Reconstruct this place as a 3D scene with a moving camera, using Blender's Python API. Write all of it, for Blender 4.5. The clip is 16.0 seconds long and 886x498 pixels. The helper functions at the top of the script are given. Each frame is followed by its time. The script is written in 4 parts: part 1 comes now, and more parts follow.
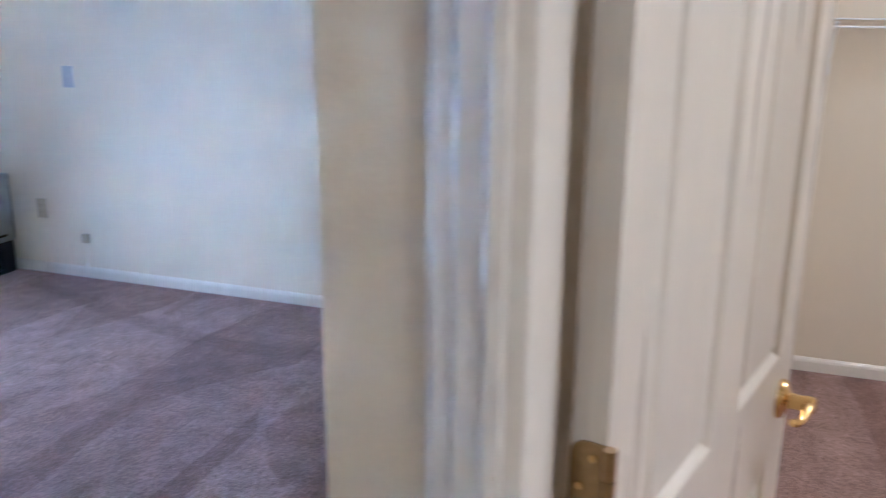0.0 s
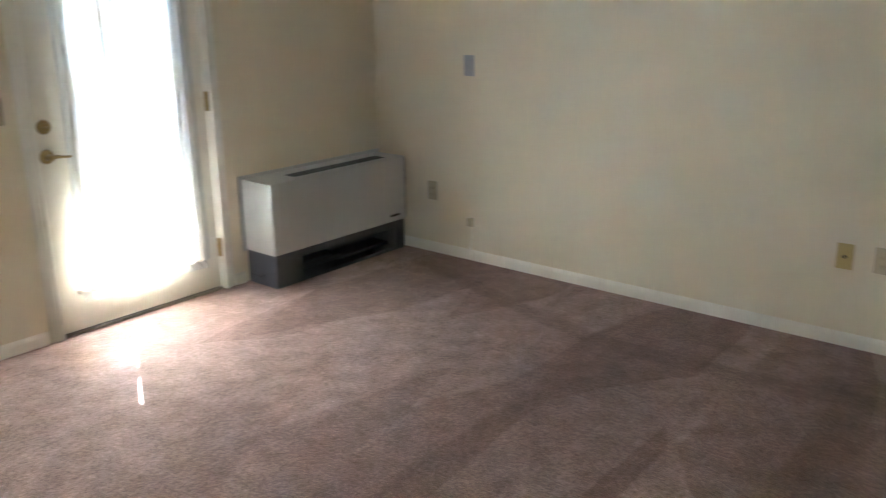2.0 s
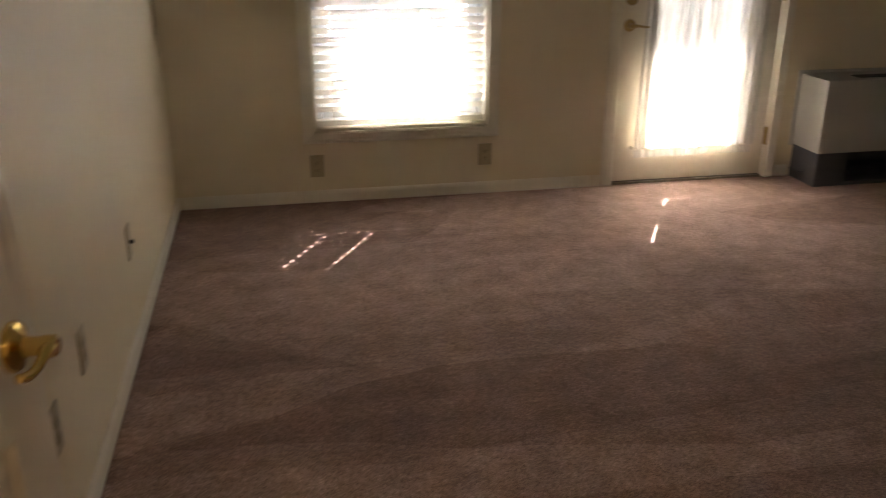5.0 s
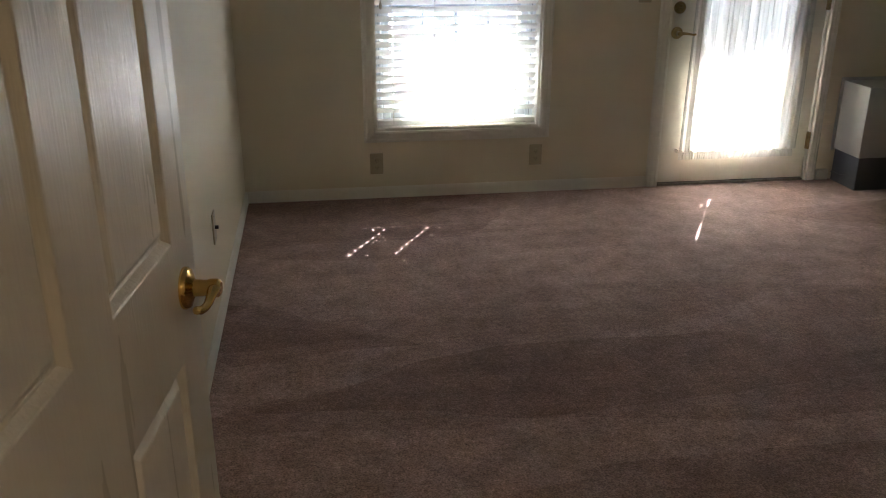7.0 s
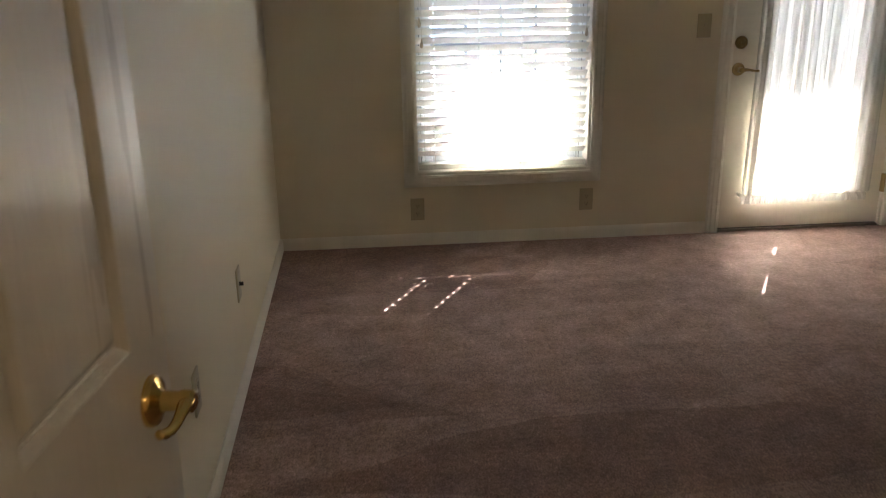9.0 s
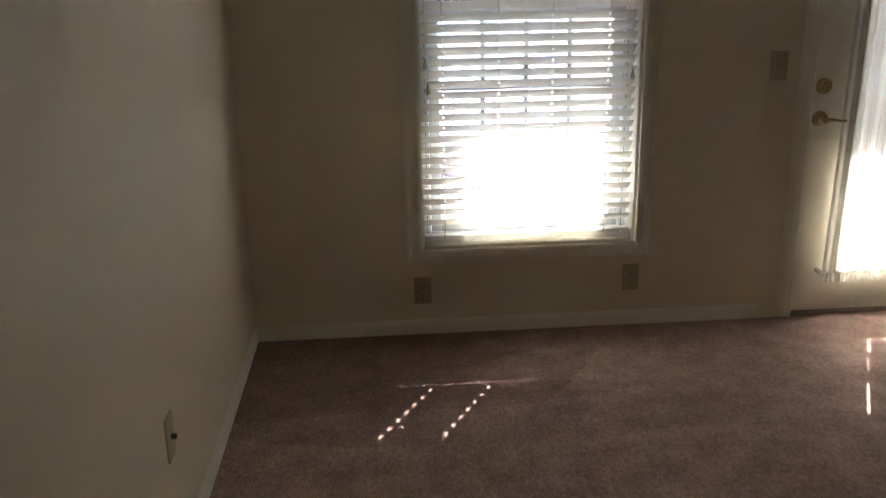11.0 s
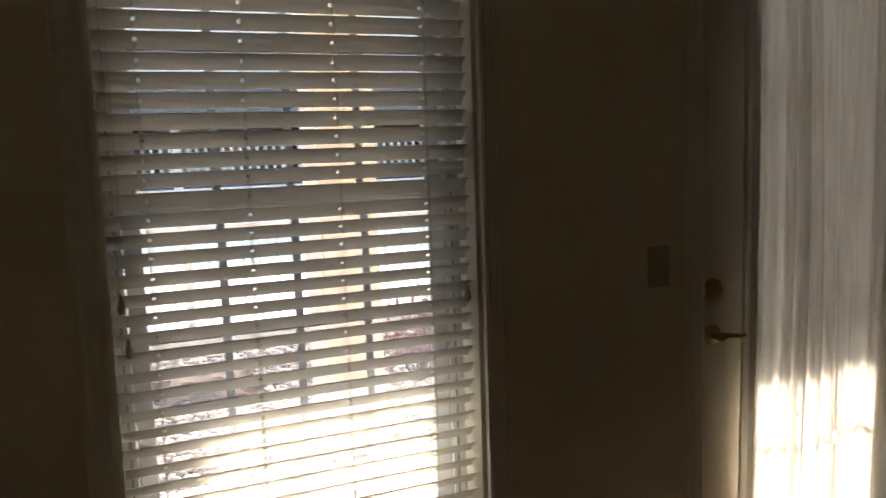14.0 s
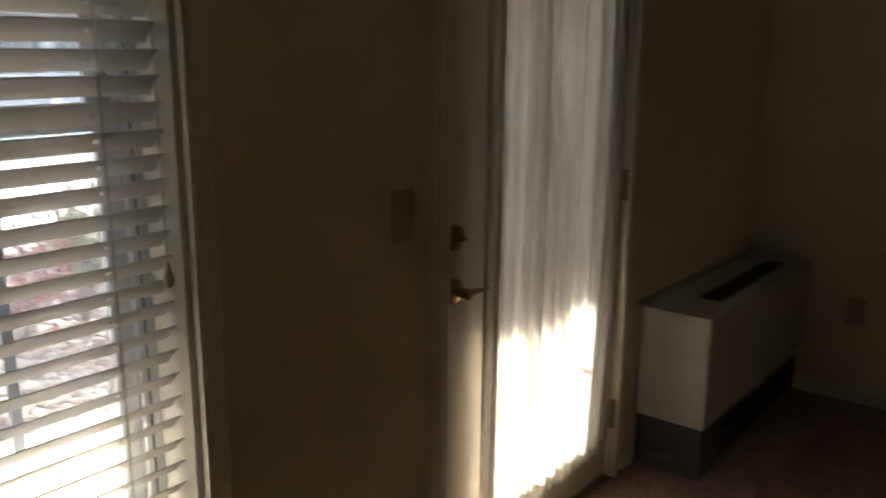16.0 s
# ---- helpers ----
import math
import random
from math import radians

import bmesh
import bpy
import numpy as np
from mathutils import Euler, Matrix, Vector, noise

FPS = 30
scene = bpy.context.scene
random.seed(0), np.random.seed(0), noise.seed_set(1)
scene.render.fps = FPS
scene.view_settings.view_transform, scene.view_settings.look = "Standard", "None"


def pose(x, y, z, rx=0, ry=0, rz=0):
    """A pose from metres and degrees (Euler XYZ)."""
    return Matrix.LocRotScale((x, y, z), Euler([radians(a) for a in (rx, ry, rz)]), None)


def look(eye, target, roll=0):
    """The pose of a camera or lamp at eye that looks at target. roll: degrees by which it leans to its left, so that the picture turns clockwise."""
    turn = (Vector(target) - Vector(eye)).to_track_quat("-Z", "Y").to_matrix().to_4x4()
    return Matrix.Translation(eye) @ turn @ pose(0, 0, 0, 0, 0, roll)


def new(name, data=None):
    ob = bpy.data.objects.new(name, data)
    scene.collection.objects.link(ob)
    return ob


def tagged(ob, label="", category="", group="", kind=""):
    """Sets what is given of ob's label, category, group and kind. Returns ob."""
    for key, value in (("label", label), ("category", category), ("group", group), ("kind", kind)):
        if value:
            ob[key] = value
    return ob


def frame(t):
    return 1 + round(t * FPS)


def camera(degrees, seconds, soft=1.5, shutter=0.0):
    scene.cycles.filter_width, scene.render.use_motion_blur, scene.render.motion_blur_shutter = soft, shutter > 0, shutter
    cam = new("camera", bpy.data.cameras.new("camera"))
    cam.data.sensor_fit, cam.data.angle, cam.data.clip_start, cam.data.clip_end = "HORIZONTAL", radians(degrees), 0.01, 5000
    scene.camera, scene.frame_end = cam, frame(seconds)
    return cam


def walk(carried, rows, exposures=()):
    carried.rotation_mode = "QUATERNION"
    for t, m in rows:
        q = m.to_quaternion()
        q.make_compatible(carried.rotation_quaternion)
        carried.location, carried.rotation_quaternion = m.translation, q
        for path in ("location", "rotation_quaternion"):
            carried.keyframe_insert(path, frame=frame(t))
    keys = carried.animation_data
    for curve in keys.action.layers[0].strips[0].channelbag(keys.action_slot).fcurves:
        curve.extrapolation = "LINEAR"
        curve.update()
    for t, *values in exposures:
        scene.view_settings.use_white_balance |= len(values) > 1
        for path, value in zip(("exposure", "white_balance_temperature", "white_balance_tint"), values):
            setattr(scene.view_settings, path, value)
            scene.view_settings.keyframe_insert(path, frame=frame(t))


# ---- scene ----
cam = camera(54.6, 16.0, soft=1.1, shutter=0.5)
PATH = [
    (0, (0.641, -4.279, 1.511), (2.463, -3.645, 0.979), 0.5),
    (0.5, (0.638, -4.176, 1.488), (2.385, -3.362, 0.946), 0.7),
    (1, (0.553, -4.082, 1.451), (2.259, -3.173, 0.94), -0.6),
    (1.5, (0.539, -3.908, 1.471), (2.163, -2.885, 0.909), -1.0),
    (2, (0.575, -3.802, 1.555), (2.046, -2.575, 0.981), -0.7),
    (2.5, (0.635, -3.787, 1.474), (1.942, -2.384, 0.904), 0.7),
    (3, (0.693, -3.806, 1.467), (1.78, -2.247, 0.844), 0.0),
    (3.5, (0.65, -3.912, 1.451), (1.453, -2.196, 0.811), -2.0),
    (4, (0.574, -4.018, 1.434), (1.227, -2.233, 0.812), -1.2),
    (4.5, (0.614, -4.191, 1.429), (1.129, -2.363, 0.802), -1.6),
    (5, (0.526, -4.33, 1.401), (0.885, -2.501, 0.676), 0.1),
    (5.2, (0.52, -4.394, 1.423), (0.813, -2.551, 0.702), 0.3),
    (7.5, (0.371, -4.554, 1.428), (0.642, -2.702, 0.723), 0.2),
    (8, (0.364, -4.534, 1.428), (0.624, -2.666, 0.763), 0.3),
    (8.5, (0.397, -4.452, 1.416), (0.626, -2.577, 0.758), -0.4),
    (8.7, (0.428, -4.388, 1.415), (0.606, -2.505, 0.766), -0.8),
    (11, (0.549, -3.401, 1.434), (0.69, -1.496, 0.839), -1.1),
    (11.5, (0.572, -3.145, 1.366), (0.756, -1.202, 0.932), 1.1),
    (12, (0.543, -2.88, 1.364), (0.856, -0.933, 1.034), -1.8),
    (12.5, (0.53, -2.607, 1.35), (0.892, -0.676, 0.98), -1.5),
    (13, (0.649, -2.421, 1.32), (0.96, -0.475, 0.982), -0.5),
    (13.5, (0.627, -2.16, 1.448), (1.203, -0.261, 1.198), -0.1),
    (14, (0.634, -1.942, 1.45), (1.447, -0.131, 1.207), -1.9),
    (14.5, (0.748, -1.863, 1.447), (1.662, -0.109, 1.154), -1.4),
    (15, (0.811, -1.684, 1.419), (1.801, 0.029, 1.125), 0.3),
    (15.5, (0.802, -1.46, 1.45), (2.044, 0.069, 1.1), 1.2),
    (16, (0.758, -1.25, 1.458), (2.276, -0.033, 0.995), 0.4),
]
EXPOSURES = [
    (0.0, 6.9, 3900, 15), (0.6, 7.4, 4350, 7), (1.0, 7.35, 4350, 3), (1.5, 7.55, 4500, 8), (2.0, 6.2, 5200, 5), (2.5, 5.9, 5500, 8), (3.0, 5.15, 6200, 12), (3.5, 4.5, 6600, 12), (5.0, 4.82, 6650, 16),
    (7.3, 4.65, 5550, 9), (8.5, 4.75, 5850, 11), (11.0, 4.0, 6200, 11), (11.5, 3.85, 6150, 11), (12.0, 3.1, 6150, 11), (12.5, 2.75, 6150, 11), (13.0, 2.65, 6450, 10), (14.0, 2.4, 7400, 14), (15.0, 2.0, 7500, 13), (15.5, 2.2, 7300, 12), (16.0, 2.65, 7200, 12),
]
walk(cam, [(t, look(e, g, r)) for t, e, g, r in PATH], EXPOSURES)

SUN_DIR = Vector((0.407, 0.711, 0.574)).normalized()

# ---- world and lights ----
world = bpy.data.worlds.new("sky")
scene.world = world
world.use_nodes = True
wn = world.node_tree
sky = wn.nodes.new("ShaderNodeTexSky")
sky.sky_type = 'NISHITA'
sky.sun_disc = False
sky.sun_elevation = radians(35)
sky.sun_rotation = radians(29.8)
wn.links.new(sky.outputs[0], wn.nodes["Background"].inputs[0])
wn.nodes["Background"].inputs[1].default_value = 0.15

sun = new("sun", bpy.data.lights.new("sun", 'SUN'))
sun.data.energy, sun.data.angle, sun.data.color = 2.9, radians(0.5), (1.0, 0.965, 0.90)
sun.matrix_world = look(SUN_DIR * 30, (0, 0, 0))


# ---- materials ----
def material(name):
    m = bpy.data.materials.new(name)
    m.use_nodes = True
    nt = m.node_tree
    return m, nt, nt.nodes["Principled BSDF"]


def node(nt, kind, **values):
    n = nt.nodes.new(kind)
    for k, v in values.items():
        n.inputs[k].default_value = v
    return n


def ramp(nt, fac, stops):
    r = nt.nodes.new("ShaderNodeValToRGB")
    while len(r.color_ramp.elements) < len(stops):
        r.color_ramp.elements.new(0.5)
    for e, (p, c) in zip(r.color_ramp.elements, stops):
        e.position, e.color = p, (*c, 1)
    nt.links.new(fac, r.inputs[0])
    return r


def coords(nt, scale=(1, 1, 1), rot=(0, 0, 0)):
    tc = nt.nodes.new("ShaderNodeTexCoord")
    mp = nt.nodes.new("ShaderNodeMapping")
    mp.inputs["Scale"].default_value = scale
    mp.inputs["Rotation"].default_value = rot
    nt.links.new(tc.outputs["Object"], mp.inputs[0])
    return mp.outputs[0]


def mixed(nt, fac, a, b, mode='MIX'):
    mx = nt.nodes.new("ShaderNodeMix")
    mx.data_type, mx.blend_type = 'RGBA', mode
    for sock, v in ((mx.inputs[0], fac), (mx.inputs[6], a), (mx.inputs[7], b)):
        if isinstance(v, (int, float)):
            sock.default_value = v
        elif isinstance(v, tuple):
            sock.default_value = (*v, 1)
        else:
            nt.links.new(v, sock)
    return mx.outputs[2]


def bump(nt, p, height, strength, distance):
    b = nt.nodes.new("ShaderNodeBump")
    b.inputs["Strength"].default_value, b.inputs["Distance"].default_value = strength, distance
    nt.links.new(height, b.inputs["Height"])
    nt.links.new(b.outputs[0], p.inputs["Normal"])
    return b


def painted(name, color, rough=0.5, metal=0.0, fine=60.0, coarse=2.5, vary=0.06, relief=0.15, depth=0.001, stretch=(1, 1, 1), spec=0.5):
    """Paint, plastic or metal with grain at two scales and a fine relief."""
    m, nt, p = material(name)
    c = coords(nt, stretch)
    n1, n2 = node(nt, "ShaderNodeTexNoise", Scale=fine, Detail=4.0), node(nt, "ShaderNodeTexNoise", Scale=coarse, Detail=3.0)
    for n in (n1, n2):
        nt.links.new(c, n.inputs["Vector"])
    lo, hi = tuple(v * (1 - vary) for v in color), tuple(min(1, v * (1 + vary)) for v in color)
    a = ramp(nt, n2.outputs[0], ((0.3, lo), (0.7, hi)))
    b = ramp(nt, n1.outputs[0], ((0.35, (1 - vary, 1 - vary, 1 - vary)), (0.65, (1, 1, 1))))
    nt.links.new(mixed(nt, 1.0, a.outputs[0], b.outputs[0], 'MULTIPLY'), p.inputs["Base Color"])
    p.inputs["Metallic"].default_value = metal
    p.inputs["Specular IOR Level"].default_value = spec
    r = ramp(nt, n2.outputs[0], ((0.3, (rough * 0.85,) * 3), (0.7, (min(1, rough * 1.15),) * 3)))
    nt.links.new(r.outputs[0], p.inputs["Roughness"])
    if relief:
        bump(nt, p, n1.outputs[0], relief, depth)
    return m


M_WALL = painted("wall_paint", (0.79, 0.705, 0.53), 0.55, fine=180, coarse=1.3, vary=0.02, relief=0.35, depth=0.0015, spec=0.3)
M_CEIL = painted("ceiling_paint", (0.82, 0.8, 0.75), 0.8, fine=90, coarse=1.0, vary=0.02, relief=0.6, depth=0.003)
M_TRIM = painted("trim_paint", (0.83, 0.78, 0.67), 0.32, fine=40, coarse=3, vary=0.03, relief=0.08)
M_DOOR = painted("door_paint", (0.78, 0.72, 0.60), 0.30, fine=24, coarse=2.2, vary=0.03, relief=0.55, depth=0.0015, stretch=(9, 9, 0.7))
M_STEEL_DOOR = painted("steel_door_paint", (0.76, 0.695, 0.57), 0.35, fine=50, coarse=2, vary=0.03, relief=0.06)
M_BLIND = painted("blind_slat_paint", (0.85, 0.82, 0.75), 0.4, fine=30, coarse=5, vary=0.025, relief=0.1, stretch=(0.4, 5, 5))


def let_glow(m, share):
    """Thin vinyl: part of the light that falls on one side shows on the other."""
    nt = m.node_tree
    p, out = nt.nodes["Principled BSDF"], nt.nodes["Material Output"]
    tr, mx = nt.nodes.new("ShaderNodeBsdfTranslucent"), nt.nodes.new("ShaderNodeMixShader")
    tr.inputs[0].default_value = (0.85, 0.825, 0.77, 1)
    mx.inputs[0].default_value = share
    nt.links.new(p.outputs[0], mx.inputs[1])
    nt.links.new(tr.outputs[0], mx.inputs[2])
    nt.links.new(mx.outputs[0], out.inputs[0])


let_glow(M_BLIND, 0.32)
M_VINYL = painted("window_vinyl", (0.78, 0.8, 0.82), 0.35, fine=40, coarse=3, vary=0.03, relief=0.03)
# white bars toned blue-grey: their backlit shade is put into the colour
M_MUNTIN_SHADED = painted("shaded_grille_vinyl", (0.42, 0.46, 0.52), 0.4, vary=0.03, relief=0.03)
M_UNIT = painted("unit_enamel", (0.56, 0.55, 0.51), 0.38, fine=250, coarse=3, vary=0.03, relief=0.2, depth=0.0004)
M_UNIT_DARK = painted("unit_base_enamel", (0.10, 0.10, 0.112), 0.5, fine=200, coarse=3, vary=0.08, relief=0.2, depth=0.0004)
M_BLACK = painted("black_grille", (0.02, 0.02, 0.022), 0.5, vary=0.1)
M_BRASS = painted("polished_brass", (0.72, 0.50, 0.16), 0.16, 1.0, fine=80, vary=0.08, relief=0.03)
M_OLD_BRASS = painted("aged_brass", (0.42, 0.30, 0.13), 0.33, 1.0, fine=80, vary=0.2, relief=0.05)
M_PLATE = painted("ivory_plate", (0.46, 0.385, 0.24), 0.35, vary=0.03, relief=0.02)
M_PLATE_YELLOW = painted("yellowed_plate", (0.55, 0.42, 0.16), 0.35, vary=0.04, relief=0.02)
M_PLATE_GREY = painted("steel_plate", (0.42, 0.42, 0.43), 0.35, 0.6, vary=0.05, relief=0.02)
M_SLOT = painted("dark_slot", (0.03, 0.025, 0.02), 0.6)
M_CORD = painted("blind_cord", (0.62, 0.58, 0.5), 0.8, fine=400)
M_TASSEL = painted("wooden_tassel", (0.56, 0.48, 0.36), 0.45, fine=120, vary=0.1)
M_THRESH = painted("bronze_threshold", (0.26, 0.21, 0.15), 0.45, 0.5, vary=0.15)
M_SHELF = painted("white_coated_wire", (0.85, 0.85, 0.85), 0.35)
M_STUCCO = painted("peach_stucco", (0.79, 0.71, 0.63), 0.9, fine=70, coarse=1.5, vary=0.05, relief=0.7, depth=0.004)
M_CONC = painted("concrete", (0.52, 0.49, 0.45), 0.85, fine=120, coarse=1.1, vary=0.08, relief=0.4, depth=0.002)
M_DECK = painted("pool_deck_concrete", (0.68, 0.65, 0.6), 0.85, fine=60, coarse=0.5, vary=0.06, relief=0.3, depth=0.002)
M_DIRT = painted("dry_soil", (0.27, 0.21, 0.16), 0.95, fine=35, coarse=1.0, vary=0.25, relief=0.8, depth=0.01)
M_FENCE = painted("white_metal_fence", (0.75, 0.75, 0.75), 0.4, vary=0.04)
# stucco darkened to carry the porch shade in its base colour
M_FACADE_SHADED = painted("shaded_far_stucco", (0.26, 0.23, 0.20), 0.9, fine=8, coarse=0.4, vary=0.08)
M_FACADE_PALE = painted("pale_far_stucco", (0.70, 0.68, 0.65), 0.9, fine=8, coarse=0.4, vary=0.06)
M_FACADE_TRIM = painted("far_white_trim", (0.75, 0.74, 0.72), 0.6, vary=0.05, relief=0)
M_FACADE_DARK = painted("far_window_glass", (0.04, 0.05, 0.07), 0.1, vary=0.2, relief=0)
M_SHINGLE = painted("roof_shingle", (0.16, 0.14, 0.13), 0.9, fine=12, coarse=0.7, vary=0.2, relief=0.6, depth=0.02)
M_WATER = painted("pool_water", (0.50, 0.68, 0.70), 0.06, fine=2.2, coarse=0.4, vary=0.15, relief=0.25, depth=0.02)
M_LEAF_RED = painted("red_leaf", (0.25, 0.06, 0.05), 0.55, fine=30, vary=0.3)
M_LEAF_GREEN = painted("green_leaf", (0.12, 0.16, 0.04), 0.55, fine=30, vary=0.3)
M_TWIG = painted("bark", (0.12, 0.085, 0.06), 0.9, fine=50, vary=0.2)
M_HUMP = painted("brown_mulch", (0.14, 0.085, 0.05), 0.95, fine=40, coarse=5, vary=0.3, relief=0.9, depth=0.01)


def make_stone():
    m, nt, p = material("river_stone")
    geo = nt.nodes.new("ShaderNodeNewGeometry")
    r = ramp(nt, geo.outputs["Random Per Island"], ((0.0, (0.24, 0.19, 0.17)), (0.3, (0.50, 0.45, 0.41)), (0.7, (0.64, 0.60, 0.56)), (1.0, (0.42, 0.33, 0.28))))
    n = node(nt, "ShaderNodeTexNoise", Scale=40.0, Detail=3.0)
    nt.links.new(coords(nt), n.inputs["Vector"])
    g = ramp(nt, n.outputs[0], ((0.3, (0.75, 0.75, 0.75)), (0.7, (1, 1, 1))))
    nt.links.new(mixed(nt, 1.0, r.outputs[0], g.outputs[0], 'MULTIPLY'), p.inputs["Base Color"])
    p.inputs["Roughness"].default_value = 0.7
    bump(nt, p, n.outputs[0], 0.3, 0.003)
    return m


M_STONE = make_stone()


def make_carpet():
    """Cut-pile carpet: tufts, brushed lanes of the vacuum cleaner, worn spots."""
    m, nt, p = material("mauve_carpet")
    c = coords(nt)
    tuft = node(nt, "ShaderNodeTexNoise", Scale=170.0, Detail=3.0)
    clump = node(nt, "ShaderNodeTexNoise", Scale=55.0, Detail=5.0, Roughness=0.7)
    patch = node(nt, "ShaderNodeTexNoise", Scale=9.0, Detail=4.0, Roughness=0.6)
    worn = node(nt, "ShaderNodeTexNoise", Scale=0.9, Detail=3.0)
    for n in (tuft, clump, patch, worn):
        nt.links.new(c, n.inputs["Vector"])
    # vacuum lanes: long brushed strips in two directions
    lanes = []
    for rot, scale in (((0, 0, radians(3)), (0.42, 3.1, 1)), ((0, 0, radians(-9)), (0.5, 2.2, 1))):
        v = node(nt, "ShaderNodeTexVoronoi", Scale=1.0, Randomness=0.9)
        v.feature = 'F1'
        warp = node(nt, "ShaderNodeTexNoise", Scale=1.4, Detail=2.0)
        cc = coords(nt, scale, rot)
        nt.links.new(c, warp.inputs["Vector"])
        add = nt.nodes.new("ShaderNodeVectorMath")
        add.operation = 'MULTIPLY_ADD'
        add.inputs[1].default_value = (0.22, 0.3, 0)
        nt.links.new(warp.outputs["Color"], add.inputs[0])
        nt.links.new(cc, add.inputs[2])
        nt.links.new(add.outputs[0], v.inputs["Vector"])
        lanes.append(ramp(nt, v.outputs["Color"], ((0.25, (0.0,) * 3), (0.75, (1.0,) * 3))).outputs[0])
    lane = mixed(nt, 0.5, lanes[0], lanes[1])
    pile = ramp(nt, lane, ((0.2, (0.285, 0.182, 0.150)), (0.5, (0.345, 0.230, 0.193)), (0.8, (0.430, 0.297, 0.252))))
    k1 = ramp(nt, tuft.outputs[0], ((0.3, (0.5, 0.48, 0.46)), (0.7, (1.38, 1.38, 1.38))))
    k2 = ramp(nt, clump.outputs[0], ((0.32, (0.62, 0.60, 0.58)), (0.68, (1.28, 1.28, 1.28))))
    k3 = ramp(nt, patch.outputs[0], ((0.32, (0.77, 0.76, 0.75)), (0.68, (1.21, 1.21, 1.21))))
    k4 = ramp(nt, worn.outputs[0], ((0.35, (0.92, 0.92, 0.92)), (0.65, (1.05, 1.05, 1.05))))
    col = pile.outputs[0]
    for k in (k1, k2, k3, k4):
        col = mixed(nt, 1.0, col, k.outputs[0], 'MULTIPLY')
    # trampled lane along the east wall
    wob = nt.nodes.new("ShaderNodeVectorMath")
    wob.operation = 'MULTIPLY_ADD'
    wob.inputs[1].default_value = (0.22, 0.3, 0)
    nt.links.new(worn.outputs["Color"], wob.inputs[0])
    nt.links.new(c, wob.inputs[2])
    sep = nt.nodes.new("ShaderNodeSeparateXYZ")
    nt.links.new(wob.outputs[0], sep.inputs[0])

    def window_of(value, lo, hi, edge):
        n1 = nt.nodes.new("ShaderNodeMapRange")
        n1.inputs[1].default_value, n1.inputs[2].default_value = lo - edge, lo + edge
        n2 = nt.nodes.new("ShaderNodeMapRange")
        n2.inputs[1].default_value, n2.inputs[2].default_value, n2.inputs[3].default_value, n2.inputs[4].default_value = hi - edge, hi + edge, 1, 0
        m2 = nt.nodes.new("ShaderNodeMath")
        m2.operation = 'MULTIPLY'
        for n3, k in ((n1, 0), (n2, 1)):
            nt.links.new(value, n3.inputs[0])
            nt.links.new(n3.outputs[0], m2.inputs[k])
        return m2.outputs[0]

    def arith(op, a, b):
        mt = nt.nodes.new("ShaderNodeMath")
        mt.operation = op
        for sock, v in ((mt.inputs[0], a), (mt.inputs[1], b)):
            if isinstance(v, (int, float)):
                sock.default_value = v
            else:
                nt.links.new(v, sock)
        return mt.outputs[0]

    # the lane bows away from the wall halfway along it
    along = arith('ADD', sep.outputs[1], 2.15)
    across = arith('SUBTRACT', sep.outputs[0], arith('MULTIPLY', arith('MULTIPLY', along, along), 0.14))
    trod = arith('MULTIPLY', window_of(across, 3.92, 4.05, 0.02), window_of(sep.outputs[1], -3.0, -0.4, 0.2))
    lane_f = ramp(nt, trod, ((0.0, (1, 1, 1)), (1.0, (0.76, 0.75, 0.75))))
    col = mixed(nt, 1.0, col, lane_f.outputs[0], 'MULTIPLY')
    # the last strokes of the cleaner: straight strips with the pile lying the other way
    flat = nt.nodes.new("ShaderNodeSeparateXYZ")
    nt.links.new(c, flat.inputs[0])
    for slope, y0, y1, x0, x1, k in ((0.05, -2.83, -2.18, 2.0, 3.75, 0.84), (0.40, -2.42, -2.12, 1.3, 2.5, 0.88), (0.03, -1.88, -1.62, 2.2, 3.5, 0.90), (-0.1, -1.95, -1.5, 0.2, 1.5, 0.90), (0.02, -3.75, -3.1, 1.9, 4.2, 0.88)):
        yy = arith('SUBTRACT', flat.outputs[1], arith('MULTIPLY', flat.outputs[0], slope))
        strip = arith('MULTIPLY', window_of(yy, y0, y1, 0.012), window_of(flat.outputs[0], x0, x1, 0.12))
        sf = ramp(nt, strip, ((0.0, (1, 1, 1)), (1.0, (k, k * 0.985, k * 0.98))))
        col = mixed(nt, 1.0, col, sf.outputs[0], 'MULTIPLY')
    # old stains
    for x, y, r, k in ((4.22, -2.44, 0.09, 0.76), (4.10, -2.90, 0.11, 0.74), (4.24, -2.60, 0.07, 0.78), (3.84, -1.87, 0.12, 0.85)):
        d = nt.nodes.new("ShaderNodeVectorMath")
        d.operation = 'DISTANCE'
        d.inputs[1].default_value = (x, y, 0)
        jit = nt.nodes.new("ShaderNodeVectorMath")
        jit.operation = 'MULTIPLY_ADD'
        jit.inputs[1].default_value = (0.16, 0.16, 0)
        nt.links.new(patch.outputs["Color"], jit.inputs[0])
        nt.links.new(c, jit.inputs[2])
        nt.links.new(jit.outputs[0], d.inputs[0])
        f = ramp(nt, d.outputs["Value"], ((r * 0.35, (k, k * 0.98, k * 0.97)), (r, (1, 1, 1))))
        col = mixed(nt, 1.0, col, f.outputs[0], 'MULTIPLY')
    nt.links.new(col, p.inputs["Base Color"])
    p.inputs["Roughness"].default_value = 0.95
    p.inputs["Specular IOR Level"].default_value = 0.1
    p.inputs["Sheen Weight"].default_value = 0.35
